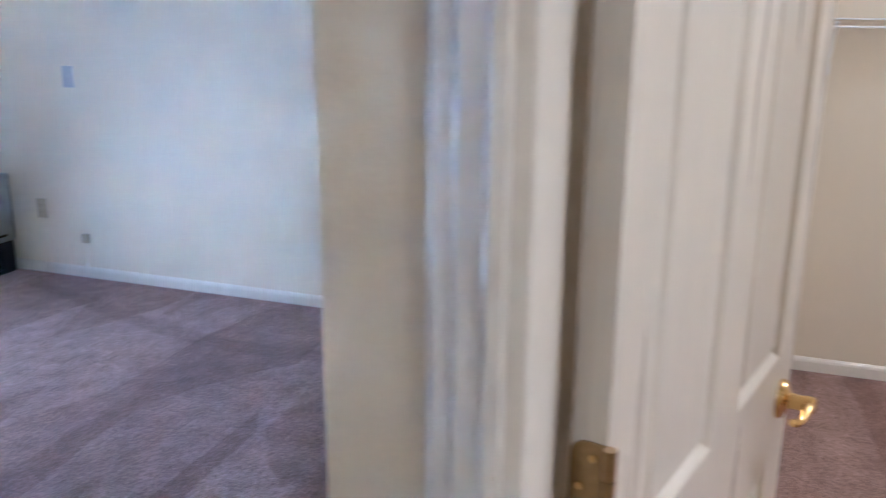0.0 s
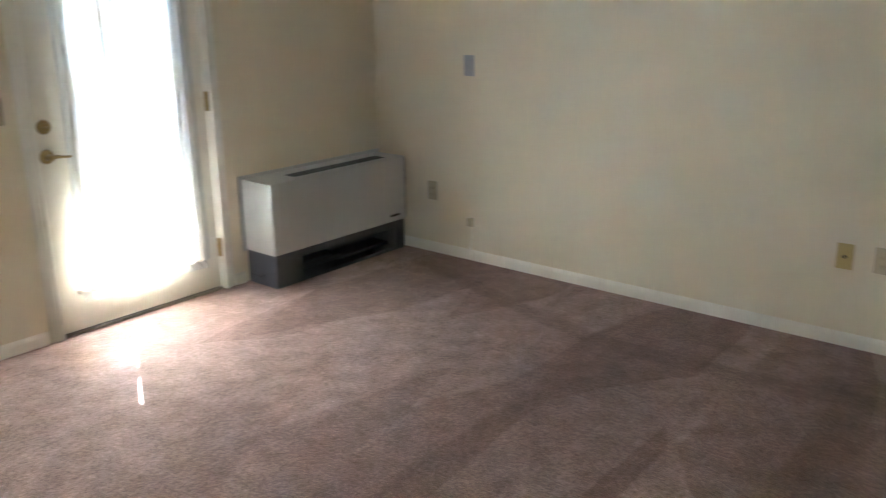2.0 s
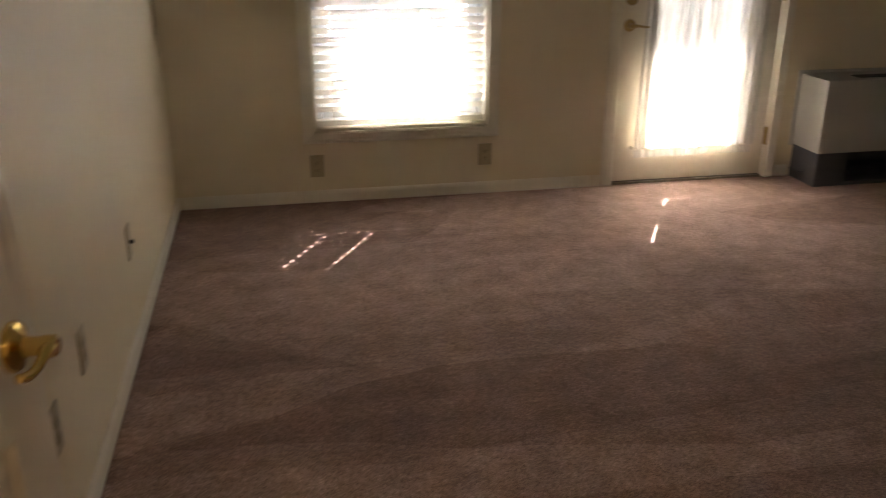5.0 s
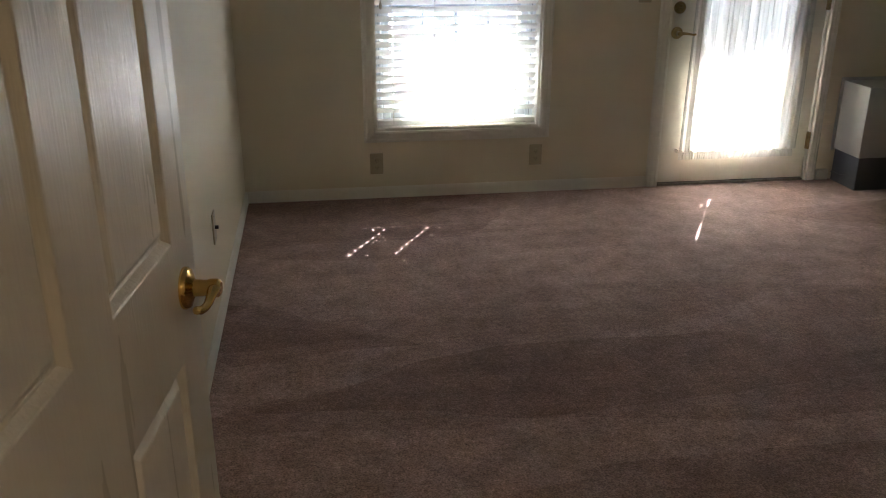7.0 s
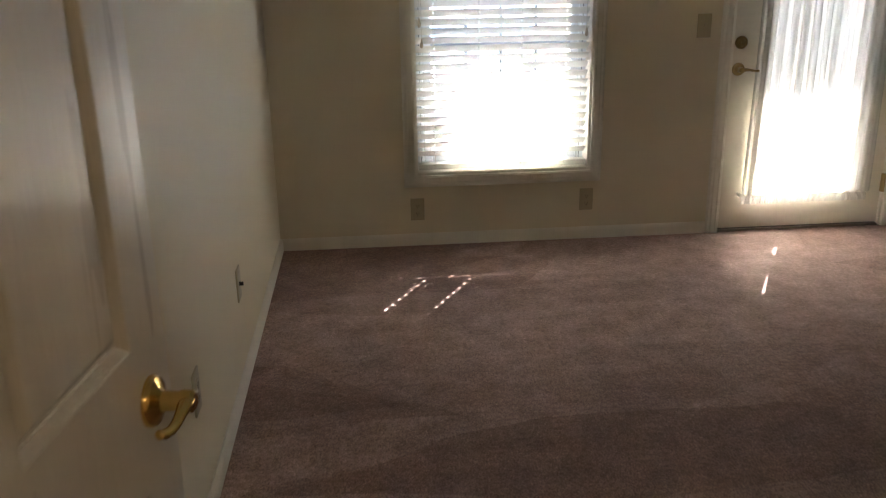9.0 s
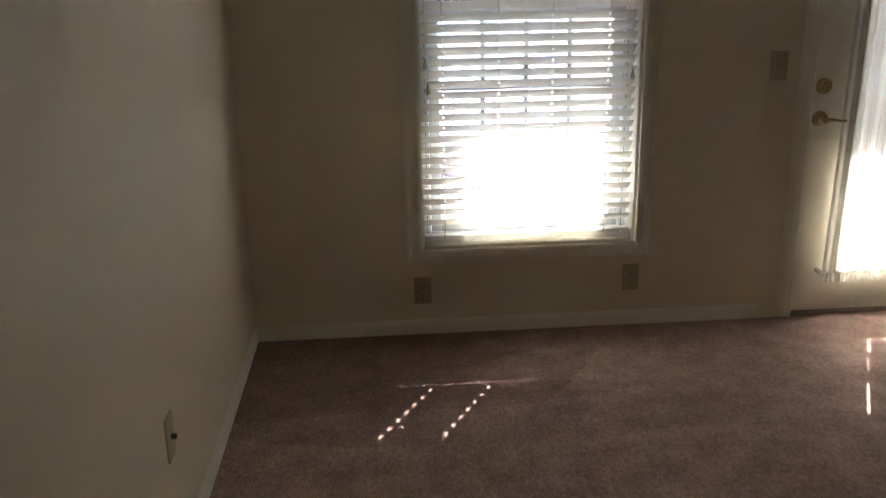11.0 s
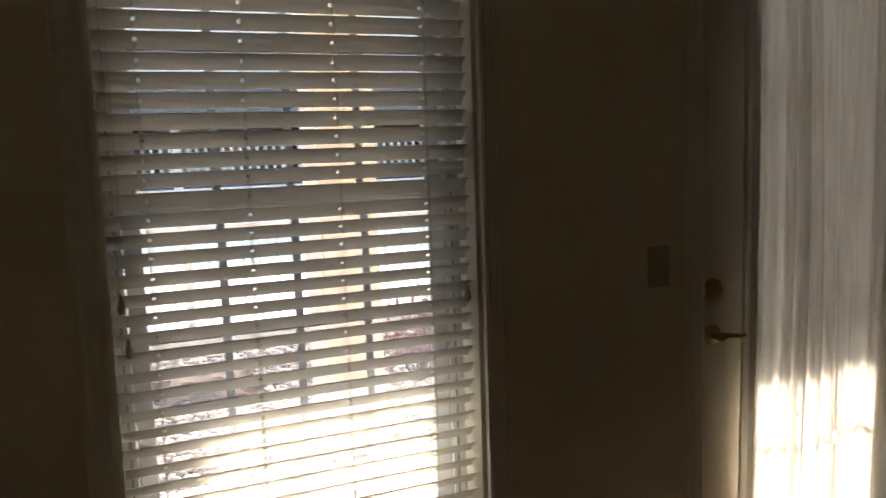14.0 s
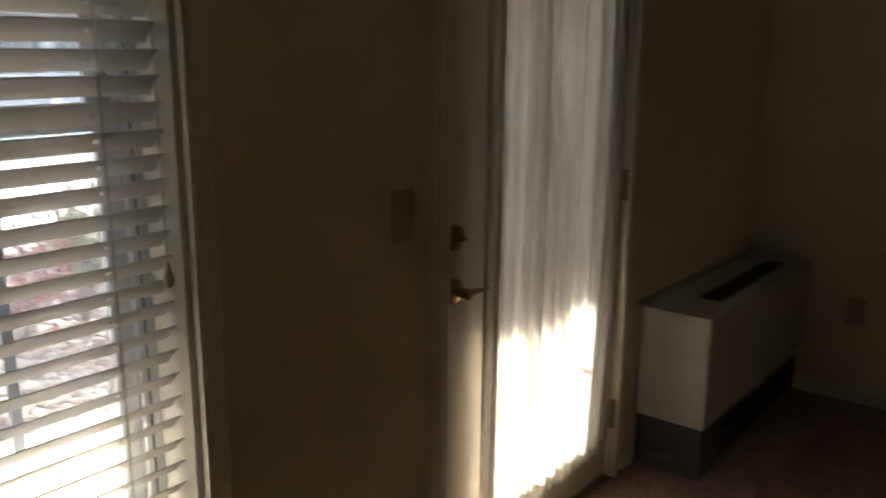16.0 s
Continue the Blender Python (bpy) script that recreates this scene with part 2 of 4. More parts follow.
    p.inputs["Sheen Roughness"].default_value = 0.45
    p.inputs["Sheen Tint"].default_value = (0.9, 0.72, 0.66, 1)
    h = mixed(nt, 0.5, tuft.outputs[0], clump.outputs[0])
    bump(nt, p, h, 0.9, 0.006)
    return m


M_CARPET = make_carpet()


def make_glass(name="window_glass", dust=0.0):
    """Clear glass; dust on it catches the sun and veils the view."""
    m, nt, p = material(name)
    p.inputs["Transmission Weight"].default_value = 1.0
    p.inputs["Roughness"].default_value = 0.0
    p.inputs["IOR"].default_value = 1.45
    if dust:
        film, mx = nt.nodes.new("ShaderNodeBsdfTranslucent"), nt.nodes.new("ShaderNodeMixShader")
        film.inputs[0].default_value = (0.84, 0.92, 1.0, 1)
        n = node(nt, "ShaderNodeTexNoise", Scale=7.0, Detail=5.0)
        nt.links.new(coords(nt, (1, 1, 0.5)), n.inputs["Vector"])
        amount = ramp(nt, n.outputs[0], ((0.3, (dust * 0.75,) * 3), (0.7, (dust * 1.25,) * 3)))
        nt.links.new(amount.outputs[0], mx.inputs[0])
        nt.links.new(p.outputs[0], mx.inputs[1])
        nt.links.new(film.outputs[0], mx.inputs[2])
        nt.links.new(mx.outputs[0], nt.nodes["Material Output"].inputs[0])
    return m


M_GLASS = make_glass()
M_DUSTY_GLASS = make_glass("dusty_window_glass", 0.075)


def make_sheer():
    """Sheer woven curtain: some light goes nearly straight through the weave, the threads scatter the rest."""
    m, nt, p = material("sheer_voile")
    out = nt.nodes["Material Output"]
    nt.nodes.remove(p)
    weave = node(nt, "ShaderNodeTexNoise", Scale=8.0, Detail=4.0)
    nt.links.new(coords(nt, (9, 9, 0.5)), weave.inputs["Vector"])
    col = ramp(nt, weave.outputs[0], ((0.3, (0.80, 0.765, 0.68)), (0.7, (0.90, 0.875, 0.80))))
    front = ramp(nt, weave.outputs[0], ((0.3, (0.50, 0.47, 0.41)), (0.7, (0.62, 0.59, 0.53))))
    dif, trl, haze = nt.nodes.new("ShaderNodeBsdfDiffuse"), nt.nodes.new("ShaderNodeBsdfTranslucent"), nt.nodes.new("ShaderNodeBsdfRefraction")
    haze.inputs["Roughness"].default_value, haze.inputs["IOR"].default_value = 1.0, 1.10
    nt.links.new(front.outputs[0], dif.inputs[0])
    nt.links.new(col.outputs[0], trl.inputs[0])
    nt.links.new(col.outputs[0], haze.inputs[0])
    a, b = nt.nodes.new("ShaderNodeMixShader"), nt.nodes.new("ShaderNodeMixShader")
    a.inputs[0].default_value = 0.28
    nt.links.new(dif.outputs[0], a.inputs[1])
    nt.links.new(trl.outputs[0], a.inputs[2])
    b.inputs[0].default_value = 0.022
    nt.links.new(a.outputs[0], b.inputs[1])
    nt.links.new(haze.outputs[0], b.inputs[2])
    nt.links.new(b.outputs[0], out.inputs[0])
    return m


M_SHEER = make_sheer()


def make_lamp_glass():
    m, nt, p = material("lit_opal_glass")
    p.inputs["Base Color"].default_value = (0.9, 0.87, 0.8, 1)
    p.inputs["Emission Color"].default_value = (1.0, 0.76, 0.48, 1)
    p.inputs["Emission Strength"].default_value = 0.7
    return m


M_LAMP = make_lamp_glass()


# ---- mesh helpers ----
def box(bm, x0, x1, y0, y1, z0, z1, bevel=0.0, segments=1):
    vs = [bm.verts.new((x, y, z)) for x in (x0, x1) for y in (y0, y1) for z in (z0, z1)]
    fs = [bm.faces.new([vs[i] for i in q]) for q in ((0, 1, 3, 2), (4, 6, 7, 5), (0, 4, 5, 1), (2, 3, 7, 6), (0, 2, 6, 4), (1, 5, 7, 3))]
    if bevel:
        es = list({e for f in fs for e in f.edges})
        bmesh.ops.bevel(bm, geom=es, offset=bevel, segments=segments, affect='EDGES', profile=0.5)


def boxes(items, bevel=0.0, segments=1):
    bm = bmesh.new()
    for it in items:
        box(bm, *it, bevel=bevel, segments=segments)
    return bm


def cyl(bm, r, depth, m=None, seg=20, r2=None):
    bmesh.ops.create_cone(bm, cap_ends=True, segments=seg, radius1=r, radius2=r if r2 is None else r2, depth=depth, matrix=m or Matrix())


def lathe(bm, profile, m=None, seg=24):
    """A body of revolution about its own z axis, from (radius, height) pairs."""
    rings = []
    for r, z in profile:
        ring = []
        for i in range(seg):
            a = 2 * math.pi * i / seg
            v = Vector((r * math.cos(a), r * math.sin(a), z))
            ring.append(bm.verts.new(m @ v if m else v))
        rings.append(ring)
    for a, b in zip(rings, rings[1:]):
        for i in range(seg):
            bm.faces.new((a[i], a[(i + 1) % seg], b[(i + 1) % seg], b[i]))
    bm.faces.new(rings[0][::-1])
    bm.faces.new(rings[-1])


def tube(bm, points, radii, seg=12, flat=1.0):
    """A bent tube through points; flat squeezes it along the local up."""
    rings = []
    pts = [Vector(p) for p in points]
    for i, p in enumerate(pts):
        d = (pts[min(i + 1, len(pts) - 1)] - pts[max(i - 1, 0)]).normalized()
        side = d.cross(Vector((0, 0, 1)))
        side = side.normalized() if side.length > 1e-4 else Vector((1, 0, 0))
        up = side.cross(d)
        ring = [bm.verts.new(p + side * (radii[i] * math.cos(2 * math.pi * k / seg)) + up * (radii[i] * flat * math.sin(2 * math.pi * k / seg))) for k in range(seg)]
        rings.append(ring)
    for a, b in zip(rings, rings[1:]):
        for k in range(seg):
            bm.faces.new((a[k], a[(k + 1) % seg], b[(k + 1) % seg], b[k]))
    bm.faces.new(rings[0][::-1])
    bm.faces.new(rings[-1])


def mesh_of(name, bm, mat, smooth=False):
    bmesh.ops.recalc_face_normals(bm, faces=bm.faces)
    me = bpy.data.meshes.new(name)
    bm.to_mesh(me)
    bm.free()
    me.materials.append(mat)
    if smooth:
        for p in me.polygons:
            p.use_smooth = True
        me.set_sharp_from_angle(angle=radians(38))
    return me


def part(name, bm, mat, parent, label="", smooth=False, m=None):
    ob = new(name, mesh_of(name, bm, mat, smooth))
    ob.parent = parent
    if m is not None:
        ob.matrix_basis = m
    return tagged(ob, label)


def thing(name, m, label, category, group=""):
    ob = new(name)
    ob.matrix_basis = m
    return tagged(ob, label, category, group)


def setting(name, bm, mat, label="", category="", smooth=False):
    return tagged(new(name, mesh_of(name, bm, mat, smooth)), label, category, kind="structure")


def profile_strip(bm, a, b, profile, out):
    """A moulding from a to b: profile points (away from the wall, up); out is the wall's normal."""
    a, b, out = Vector(a), Vector(b), Vector(out)
    up = Vector((0, 0, 1)) if abs((b - a).normalized().z) < 0.5 else out.cross(b - a).normalized()
    ends = [[bm.verts.new(p + out * u + up * v) for u, v in profile] for p in (a, b)]
    n = len(profile)
    for i in range(n):
        bm.faces.new((ends[0][i], ends[0][(i + 1) % n], ends[1][(i + 1) % n], ends[1][i]))
    bm.faces.new(ends[0][::-1])
    bm.faces.new(ends[1])


# ---- plan ----
XE, YS, ZC = 4.495, -3.989, 2.44         # east wall, south wall of the room, ceiling
WT = 0.16                                # outer wall
YC = -4.095                              # closet face of the south wall
WX0, WX1, WZ0, WZ1 = 0.711, 1.612, 0.372, 2.05    # window opening
DX0, DX1, DZ1 = 2.322, 3.252, 2.045      # patio door opening
HX, CX = 1.196, 1.306                    # hall and closet faces of the wall between them
CY0, CY1 = -4.985, -4.135                # closet doorway
BY0, BY1 = -4.905, -4.075                # doorway in the west wall
YE = -6.7

setting("floor", boxes([(-0.3, XE + 0.3, YE - 0.2, 0.0, -0.1, 0.0), (-1.4, -0.3, YE - 0.2, -3.6, -0.1, 0.0)]), M_CARPET, "mauve-brown cut-pile carpet with vacuum marks", "carpet")
setting("ceiling", boxes([(-0.3, XE + 0.3, YE - 0.2, WT, ZC, ZC + 0.12), (-1.4, -0.3, YE - 0.2, -3.6, ZC, ZC + 0.12)]), M_CEIL, "white textured ceiling", "ceiling")
setting("wall_north", boxes([
    (-0.3, WX0, 0, WT, -0.1, ZC), (WX1, DX0, 0, WT, -0.1, ZC), (DX1, XE + 0.3, 0, WT, -0.1, ZC),
    (WX0, WX1, 0, WT, -0.1, WZ0), (WX0, WX1, 0, WT, WZ1, ZC), (DX0, DX1, 0, WT, DZ1, ZC), (DX0, DX1, 0, WT, -0.1, -0.004)]),
    M_WALL, "cream painted wall with window and patio door", "wall")
setting("wall_west", boxes([(-0.12, 0, BY1, 0, 0, ZC), (-0.12, 0, YE, BY0, 0, ZC), (-0.12, 0, BY0, BY1, 2.045, ZC)]), M_WALL, "cream painted wall with cable plate and outlet", "wall")
setting("wall_east", boxes([(XE, XE + 0.3, YE, 0, 0, ZC)]), M_WALL, "cream painted wall with outlets and switch plates", "wall")
setting("wall_south", boxes([(HX, XE, YC, YS, 0, ZC)]), M_WALL, "cream painted wall between room and closet", "wall")
setting("wall_end", boxes([(-1.4, XE, YE - 0.2, YE, 0, ZC)]), M_WALL, "cream painted end wall", "wall")
setting("wall_side_room", boxes([(-1.4, -1.3, YE, -3.6, 0, ZC), (-1.3, -0.12, -3.7, -3.6, 0, ZC)]), M_WALL, "cream painted wall of the side room", "wall")
setting("wall_closet", boxes([(HX, CX, YE, CY0, 0, ZC), (HX, CX, CY1, YC, 0, ZC), (HX, CX, CY0, CY1, 2.045, ZC)]),
        M_WALL, "cream painted wall with closet doorway", "wall")

# baseboards
BASE = ((0, 0), (0.014, 0), (0.014, 0.044), (0.011, 0.054), (0.005, 0.062), (0, 0.062))


def baseboard(a, b, out):
    bm = bmesh.new()
    profile_strip(bm, a, b, BASE, out)
    setting("baseboard", bm, M_TRIM, "cream painted wooden baseboard", "baseboard")


baseboard((0.0, 0, 0), (DX0 - 0.066, 0, 0), (0, -1, 0))
baseboard((DX1 + 0.066, 0, 0), (3.392, 0, 0), (0, -1, 0))
baseboard((0, 0, 0), (0, BY1 + 0.066, 0), (1, 0, 0))
baseboard((XE, 0, 0), (XE, YS, 0), (-1, 0, 0))
baseboard((HX, YS, 0), (XE, YS, 0), (0, 1, 0))
baseboard((HX, YS, 0), (HX, CY1 + 0.066, 0), (-1, 0, 0))
baseboard((XE, YC, 0), (XE, YE, 0), (-1, 0, 0))
baseboard((CX, YC, 0), (XE, YC, 0), (0, -1, 0))

CASE = ((0, 0), (0.018, 0), (0.020, 0.010), (0.016, 0.016), (0.014, 0.034), (0.010, 0.040), (0.009, 0.052), (0, 0.062))


def casing(name, x0, x1, z0, z1, y, ny, bottom=False):
    """Mitred moulding round an opening in a wall that faces ny along y."""
    bm = bmesh.new()
    loop = [(x0, z0, -1, -1 if bottom else 0), (x0, z1, -1, 1), (x1, z1, 1, 1), (x1, z0, 1, -1 if bottom else 0)]
    rings = [[bm.verts.new((x + sx * (0.062 - v), y + ny * u, z + sz * (0.062 - v))) for u, v in [(a, 0.062 - b) for a, b in CASE]] for x, z, sx, sz in loop]
    n = len(CASE)
    pairs = [(0, 1), (1, 2), (2, 3)] + ([(3, 0)] if bottom else [])
    for i, j in pairs:
        for k in range(n):
            bm.faces.new((rings[i][k], rings[i][(k + 1) % n], rings[j][(k + 1) % n], rings[j][k]))
    if not bottom:
        bm.faces.new(rings[0])
        bm.faces.new(rings[3][::-1])
    return setting(name, bm, M_TRIM, "cream painted moulded casing", "door casing" if not bottom else "window casing")


casing("window_casing", WX0, WX1, WZ0, WZ1, -0.001, -1, bottom=True)
casing("patio_door_casing", DX0, DX1, 0, DZ1, -0.001, -1)


def side_casing(name, x, nx, y0, y1, z1):
    """The same moulding round a doorway in a wall that faces nx along x."""
    ob = casing(name, y0, y1, 0, z1, 0, -1)
    ob.data.transform(Matrix(((0, -nx, 0, x + 0.001 * nx), (1, 0, 0, 0), (0, 0, 1, 0), (0, 0, 0, 1))))


side_casing("closet_casing", HX, -1, CY0, CY1, 2.045)
side_casing("side_door_casing", 0, 1, BY0, BY1, 2.045)


# ---- window ----
window = tagged(new("window_1"), "white vinyl double-hung window with grilles behind blinds", "window", kind="structure")
jl = boxes([(WX0, WX0 + 0.012, 0.002, WT, WZ0, WZ1), (WX1 - 0.012, WX1, 0.002, WT, WZ0, WZ1), (WX0 + 0.012, WX1 - 0.012, 0.002, WT, WZ1 - 0.012, WZ1)])
part("reveal", jl, M_TRIM, window, "cream painted window reveal")
part("window_sill", boxes([(WX0 + 0.012, WX1 - 0.012, -0.004, WT, WZ0 - 0.002, WZ0 + 0.016)], 0.003), M_TRIM, window, "cream painted inner sill")
FX0, FX1, FZ0, FZ1 = WX0 + 0.012, WX1 - 0.012, WZ0 + 0.016, WZ1 - 0.012
fy = 0.105
part("window_frame", boxes([(FX0, FX0 + 0.038, fy - 0.005, fy + 0.05, FZ0, FZ1), (FX1 - 0.038, FX1, fy - 0.005, fy + 0.05, FZ0, FZ1),
     (FX0 + 0.038, FX1 - 0.038, fy - 0.005, fy + 0.05, FZ0, FZ0 + 0.03), (FX0 + 0.038, FX1 - 0.038, fy - 0.005, fy + 0.05, FZ1 - 0.04, FZ1)], 0.003), M_VINYL, window)
for xw in (FX0 + 0.0215, FX1 - 0.0235):
    part("weatherstrip", boxes([(xw, xw + 0.002, fy - 0.0065, fy - 0.0045, FZ0 + 0.002, FZ1 - 0.002)]), M_SLOT, window, "thin black track line")
SX0, SX1 = FX0 + 0.040, FX1 - 0.040
MEET = 1.335
for nm, z0, z1, yy, rail in (("lower_sash", FZ0 + 0.031, MEET + 0.02, fy + 0.002, 1.02), ("upper_sash", MEET - 0.02, FZ1 - 0.041, fy + 0.024, 1.69)):
    gx0, gx1, gz0, gz1 = SX0 + 0.042, SX1 - 0.042, z0 + 0.045, z1 - 0.042
    sash = part(nm, boxes([(SX0, gx0, yy, yy + 0.02, z0, z1), (gx1, SX1, yy, yy + 0.02, z0, z1), (gx0, gx1, yy, yy + 0.02, z0, gz0), (gx0, gx1, yy, yy + 0.02, gz1, z1)], 0.003), M_VINYL, window)
    gl = part("pane", boxes([(gx0, gx1, yy + 0.008, yy + 0.012, gz0, gz1)]), M_DUSTY_GLASS if nm == "lower_sash" else M_GLASS, sash)
    gl.visible_shadow = False
    for k in range(1, 4):
        xm = gx0 + (gx1 - gx0) * k / 4
        part("muntin", boxes([(xm - 0.010, xm + 0.010, yy + 0.002, yy + 0.007, gz0, gz1)], 0.0015), M_MUNTIN_SHADED, sash)
    part("muntin", boxes([(gx0, gx1, yy + 0.0005, yy + 0.0065, rail - 0.011, rail + 0.011)], 0.0015), M_MUNTIN_SHADED, sash)

# ---- blinds ----
BX0, BX1 = WX0 + 0.016, WX1 - 0.016
BY = 0.045
PITCH, TILT, SLAT = 0.0435, 43.0, 0.050
CORDS = (0.816, 1.041, 1.257, 1.484)
blind = thing("window_blind", pose(0, 0, WZ0 + 0.017), "white two-inch slatted blind, slats tilted half open", "blind")


def slat_mesh():
    """A slightly crowned slat with small routed slots for the cords."""
    xs = [BX0]
    for c in CORDS:
        xs += [c - 0.0043, c + 0.0043]
    xs += [BX1]
    ys = [-0.5, -0.45, -0.12, 0.12, 0.45, 0.5]
    bm = bmesh.new()
    grid = {}
    for lay in (0, 1):
        for i, x in enumerate(xs):
            for j, v in enumerate(ys):
                crown = 0.0022 * (1 - (2 * v) ** 2)
                thick = 0.0024 if abs(v) < 0.48 else 0.0012
                grid[lay, i, j] = bm.verts.new((x, v * SLAT, crown + (thick / 2 if lay else -thick / 2)))
    holes = {(i, 2) for i in range(1, len(xs) - 1, 2)}
    cells = [(i, j) for i in range(len(xs) - 1) for j in range(len(ys) - 1) if (i, j) not in holes]
    for i, j in cells:
        for lay in (0, 1):
            q = [grid[lay, i, j], grid[lay, i + 1, j], grid[lay, i + 1, j + 1], grid[lay, i, j + 1]]
            bm.faces.new(q if lay else q[::-1])
        for (a, b), nb in ((((i, j), (i + 1, j)), (i, j - 1)), (((i + 1, j), (i + 1, j + 1)), (i + 1, j)), (((i + 1, j + 1), (i, j + 1)), (i, j + 1)), (((i, j + 1), (i, j)), (i - 1, j))):
            if nb not in cells:
                bm.faces.new((grid[0, a[0], a[1]], grid[0, b[0], b[1]], grid[1, b[0], b[1]], grid[1, a[0], a[1]]))
    return mesh_of("slat", bm, M_BLIND)


slat_me = slat_mesh()
z_first, z_last = 0.0868, WZ1 - WZ0 - 0.10
n_slats = int((z_last - z_first) / PITCH) + 1
for i in range(n_slats):
    s = new("slat", slat_me)
    s.parent = blind
    s.matrix_basis = pose(0, BY, z_first + i * PITCH, -TILT + random.uniform(-1.2, 1.2), random.uniform(-0.08, 0.08), 0)
part("bottom_rail", boxes([(BX0, BX1, BY - 0.025, BY + 0.025, 0.005, 0.035)], 0.004, 2), M_BLIND, blind)
part("head_rail", boxes([(BX0, BX1, BY - 0.03, BY + 0.03, WZ1 - WZ0 - 0.075, WZ1 - WZ0 - 0.03)], 0.003), M_BLIND, blind)
top_z = WZ1 - WZ0 - 0.06
for c in CORDS:
    for dy in (-0.027, 0.027):
        bm = bmesh.new()
        cyl(bm, 0.0008, top_z - 0.02, Matrix.Translation((c + dy * 0.05, BY + dy, (top_z + 0.02) / 2)), 6)
        part("ladder_cord", bm, M_CORD, blind)
    bm = bmesh.new()
    cyl(bm, 0.001, top_z - 0.02, Matrix.Translation((c - 0.006, BY - 0.029, (top_z + 0.02) / 2)), 6)
    part("lift_cord", bm, M_CORD, blind)
TASSEL = ((0.0008, 0.03), (0.0035, 0.028), (0.0045, 0.018), (0.0085, 0.004), (0.009, -0.006), (0.006, -0.013), (0.001, -0.016))
for x, z in ((0.745, 1.121), (0.754, 1.022), (1.575, 1.062)):
    bm = bmesh.new()
    cyl(bm, 0.0009, WZ1 - z - 0.08, Matrix.Translation((x, 0.010, (WZ1 + z - 0.08) / 2 - WZ0 - 0.017 + 0.03)), 6)
    cord = part("pull_cord", bm, M_CORD, blind)
    bm = bmesh.new()
    lathe(bm, TASSEL[::-1], Matrix.Translation((x, 0.010, z - WZ0 - 0.017)), 14)
    part("tassel", bm, M_TASSEL, cord, "small tan pull tassel", True)

# ---- patio door ----
pd = tagged(new("door_1"), "closed cream steel patio door with full-length glass", "door", kind="structure")
PX0, PX1, PY0, PY1, PZ0, PZ1 = DX0 + 0.016, DX1 - 0.016, 0.012, 0.056, 0.016, DZ1 - 0.018
GX0, GX1, GZ0, GZ1 = 2.525, 3.055, 0.220, 1.886
part("jamb", boxes([(DX0, DX0 + 0.013, 0.001, WT, 0, DZ1), (DX1 - 0.013, DX1, 0.001, WT, 0, DZ1), (DX0 + 0.013, DX1 - 0.013, 0.001, WT, DZ1 - 0.014, DZ1)], 0.002), M_TRIM, pd)
part("door_stop", boxes([(DX0 + 0.013, DX0 + 0.03, PY1 + 0.004, WT - 0.01, 0, DZ1 - 0.014), (DX1 - 0.03, DX1 - 0.013, PY1 + 0.004, WT - 0.01, 0, DZ1 - 0.014)], 0.002), M_TRIM, pd)
part("threshold", boxes([(DX0 + 0.013, DX1 - 0.013, -0.004, WT + 0.02, -0.003, 0.011)], 0.004), M_THRESH, pd, "dark bronze threshold")
slab = part("door_leaf", boxes([(PX0, GX0, PY0, PY1, PZ0, PZ1), (GX1, PX1, PY0, PY1, PZ0, PZ1), (GX0, GX1, PY0, PY1, PZ0, GZ0), (GX0, GX1, PY0, PY1, GZ1, PZ1)]), M_STEEL_DOOR, pd)
lite = bmesh.new()
for x0, x1, z0, z1 in ((GX0 - 0.022, GX0 + 0.012, GZ0 - 0.022, GZ1 + 0.022), (GX1 - 0.012, GX1 + 0.022, GZ0 - 0.022, GZ1 + 0.022), (GX0 + 0.012, GX1 - 0.012, GZ0 - 0.022, GZ0 + 0.012), (GX0 + 0.012, GX1 - 0.012, GZ1 - 0.012, GZ1 + 0.022)):
    box(lite, x0, x1, PY0 - 0.010, PY0 + 0.012, z0, z1, bevel=0.004)
part("lite_frame", lite, M_STEEL_DOOR, slab)
gl = part("pane", boxes([(GX0, GX1, 0.032, 0.036, GZ0, GZ1)]), M_GLASS, slab)
gl.visible_shadow = False
for k in range(1, 5):
    zz = GZ0 + (GZ1 - GZ0) * k / 5
    part("muntin", boxes([(GX0 + 0.012, GX1 - 0.012, 0.037, 0.047, zz - 0.009, zz + 0.009)], 0.002), M_STEEL_DOOR, slab)
for k in range(1, 3):
    xx = GX0 + (GX1 - GX0) * k / 3
    part("muntin", boxes([(xx - 0.009, xx + 0.009, 0.0372, 0.0468, GZ0 + 0.012, GZ1 - 0.012)], 0.002), M_STEEL_DOOR, slab)
part("sweep", boxes([(PX0 + 0.004, PX1 - 0.004, PY0 + 0.004, PY1 - 0.004, 0.0115, PZ0)]), M_SLOT, slab)


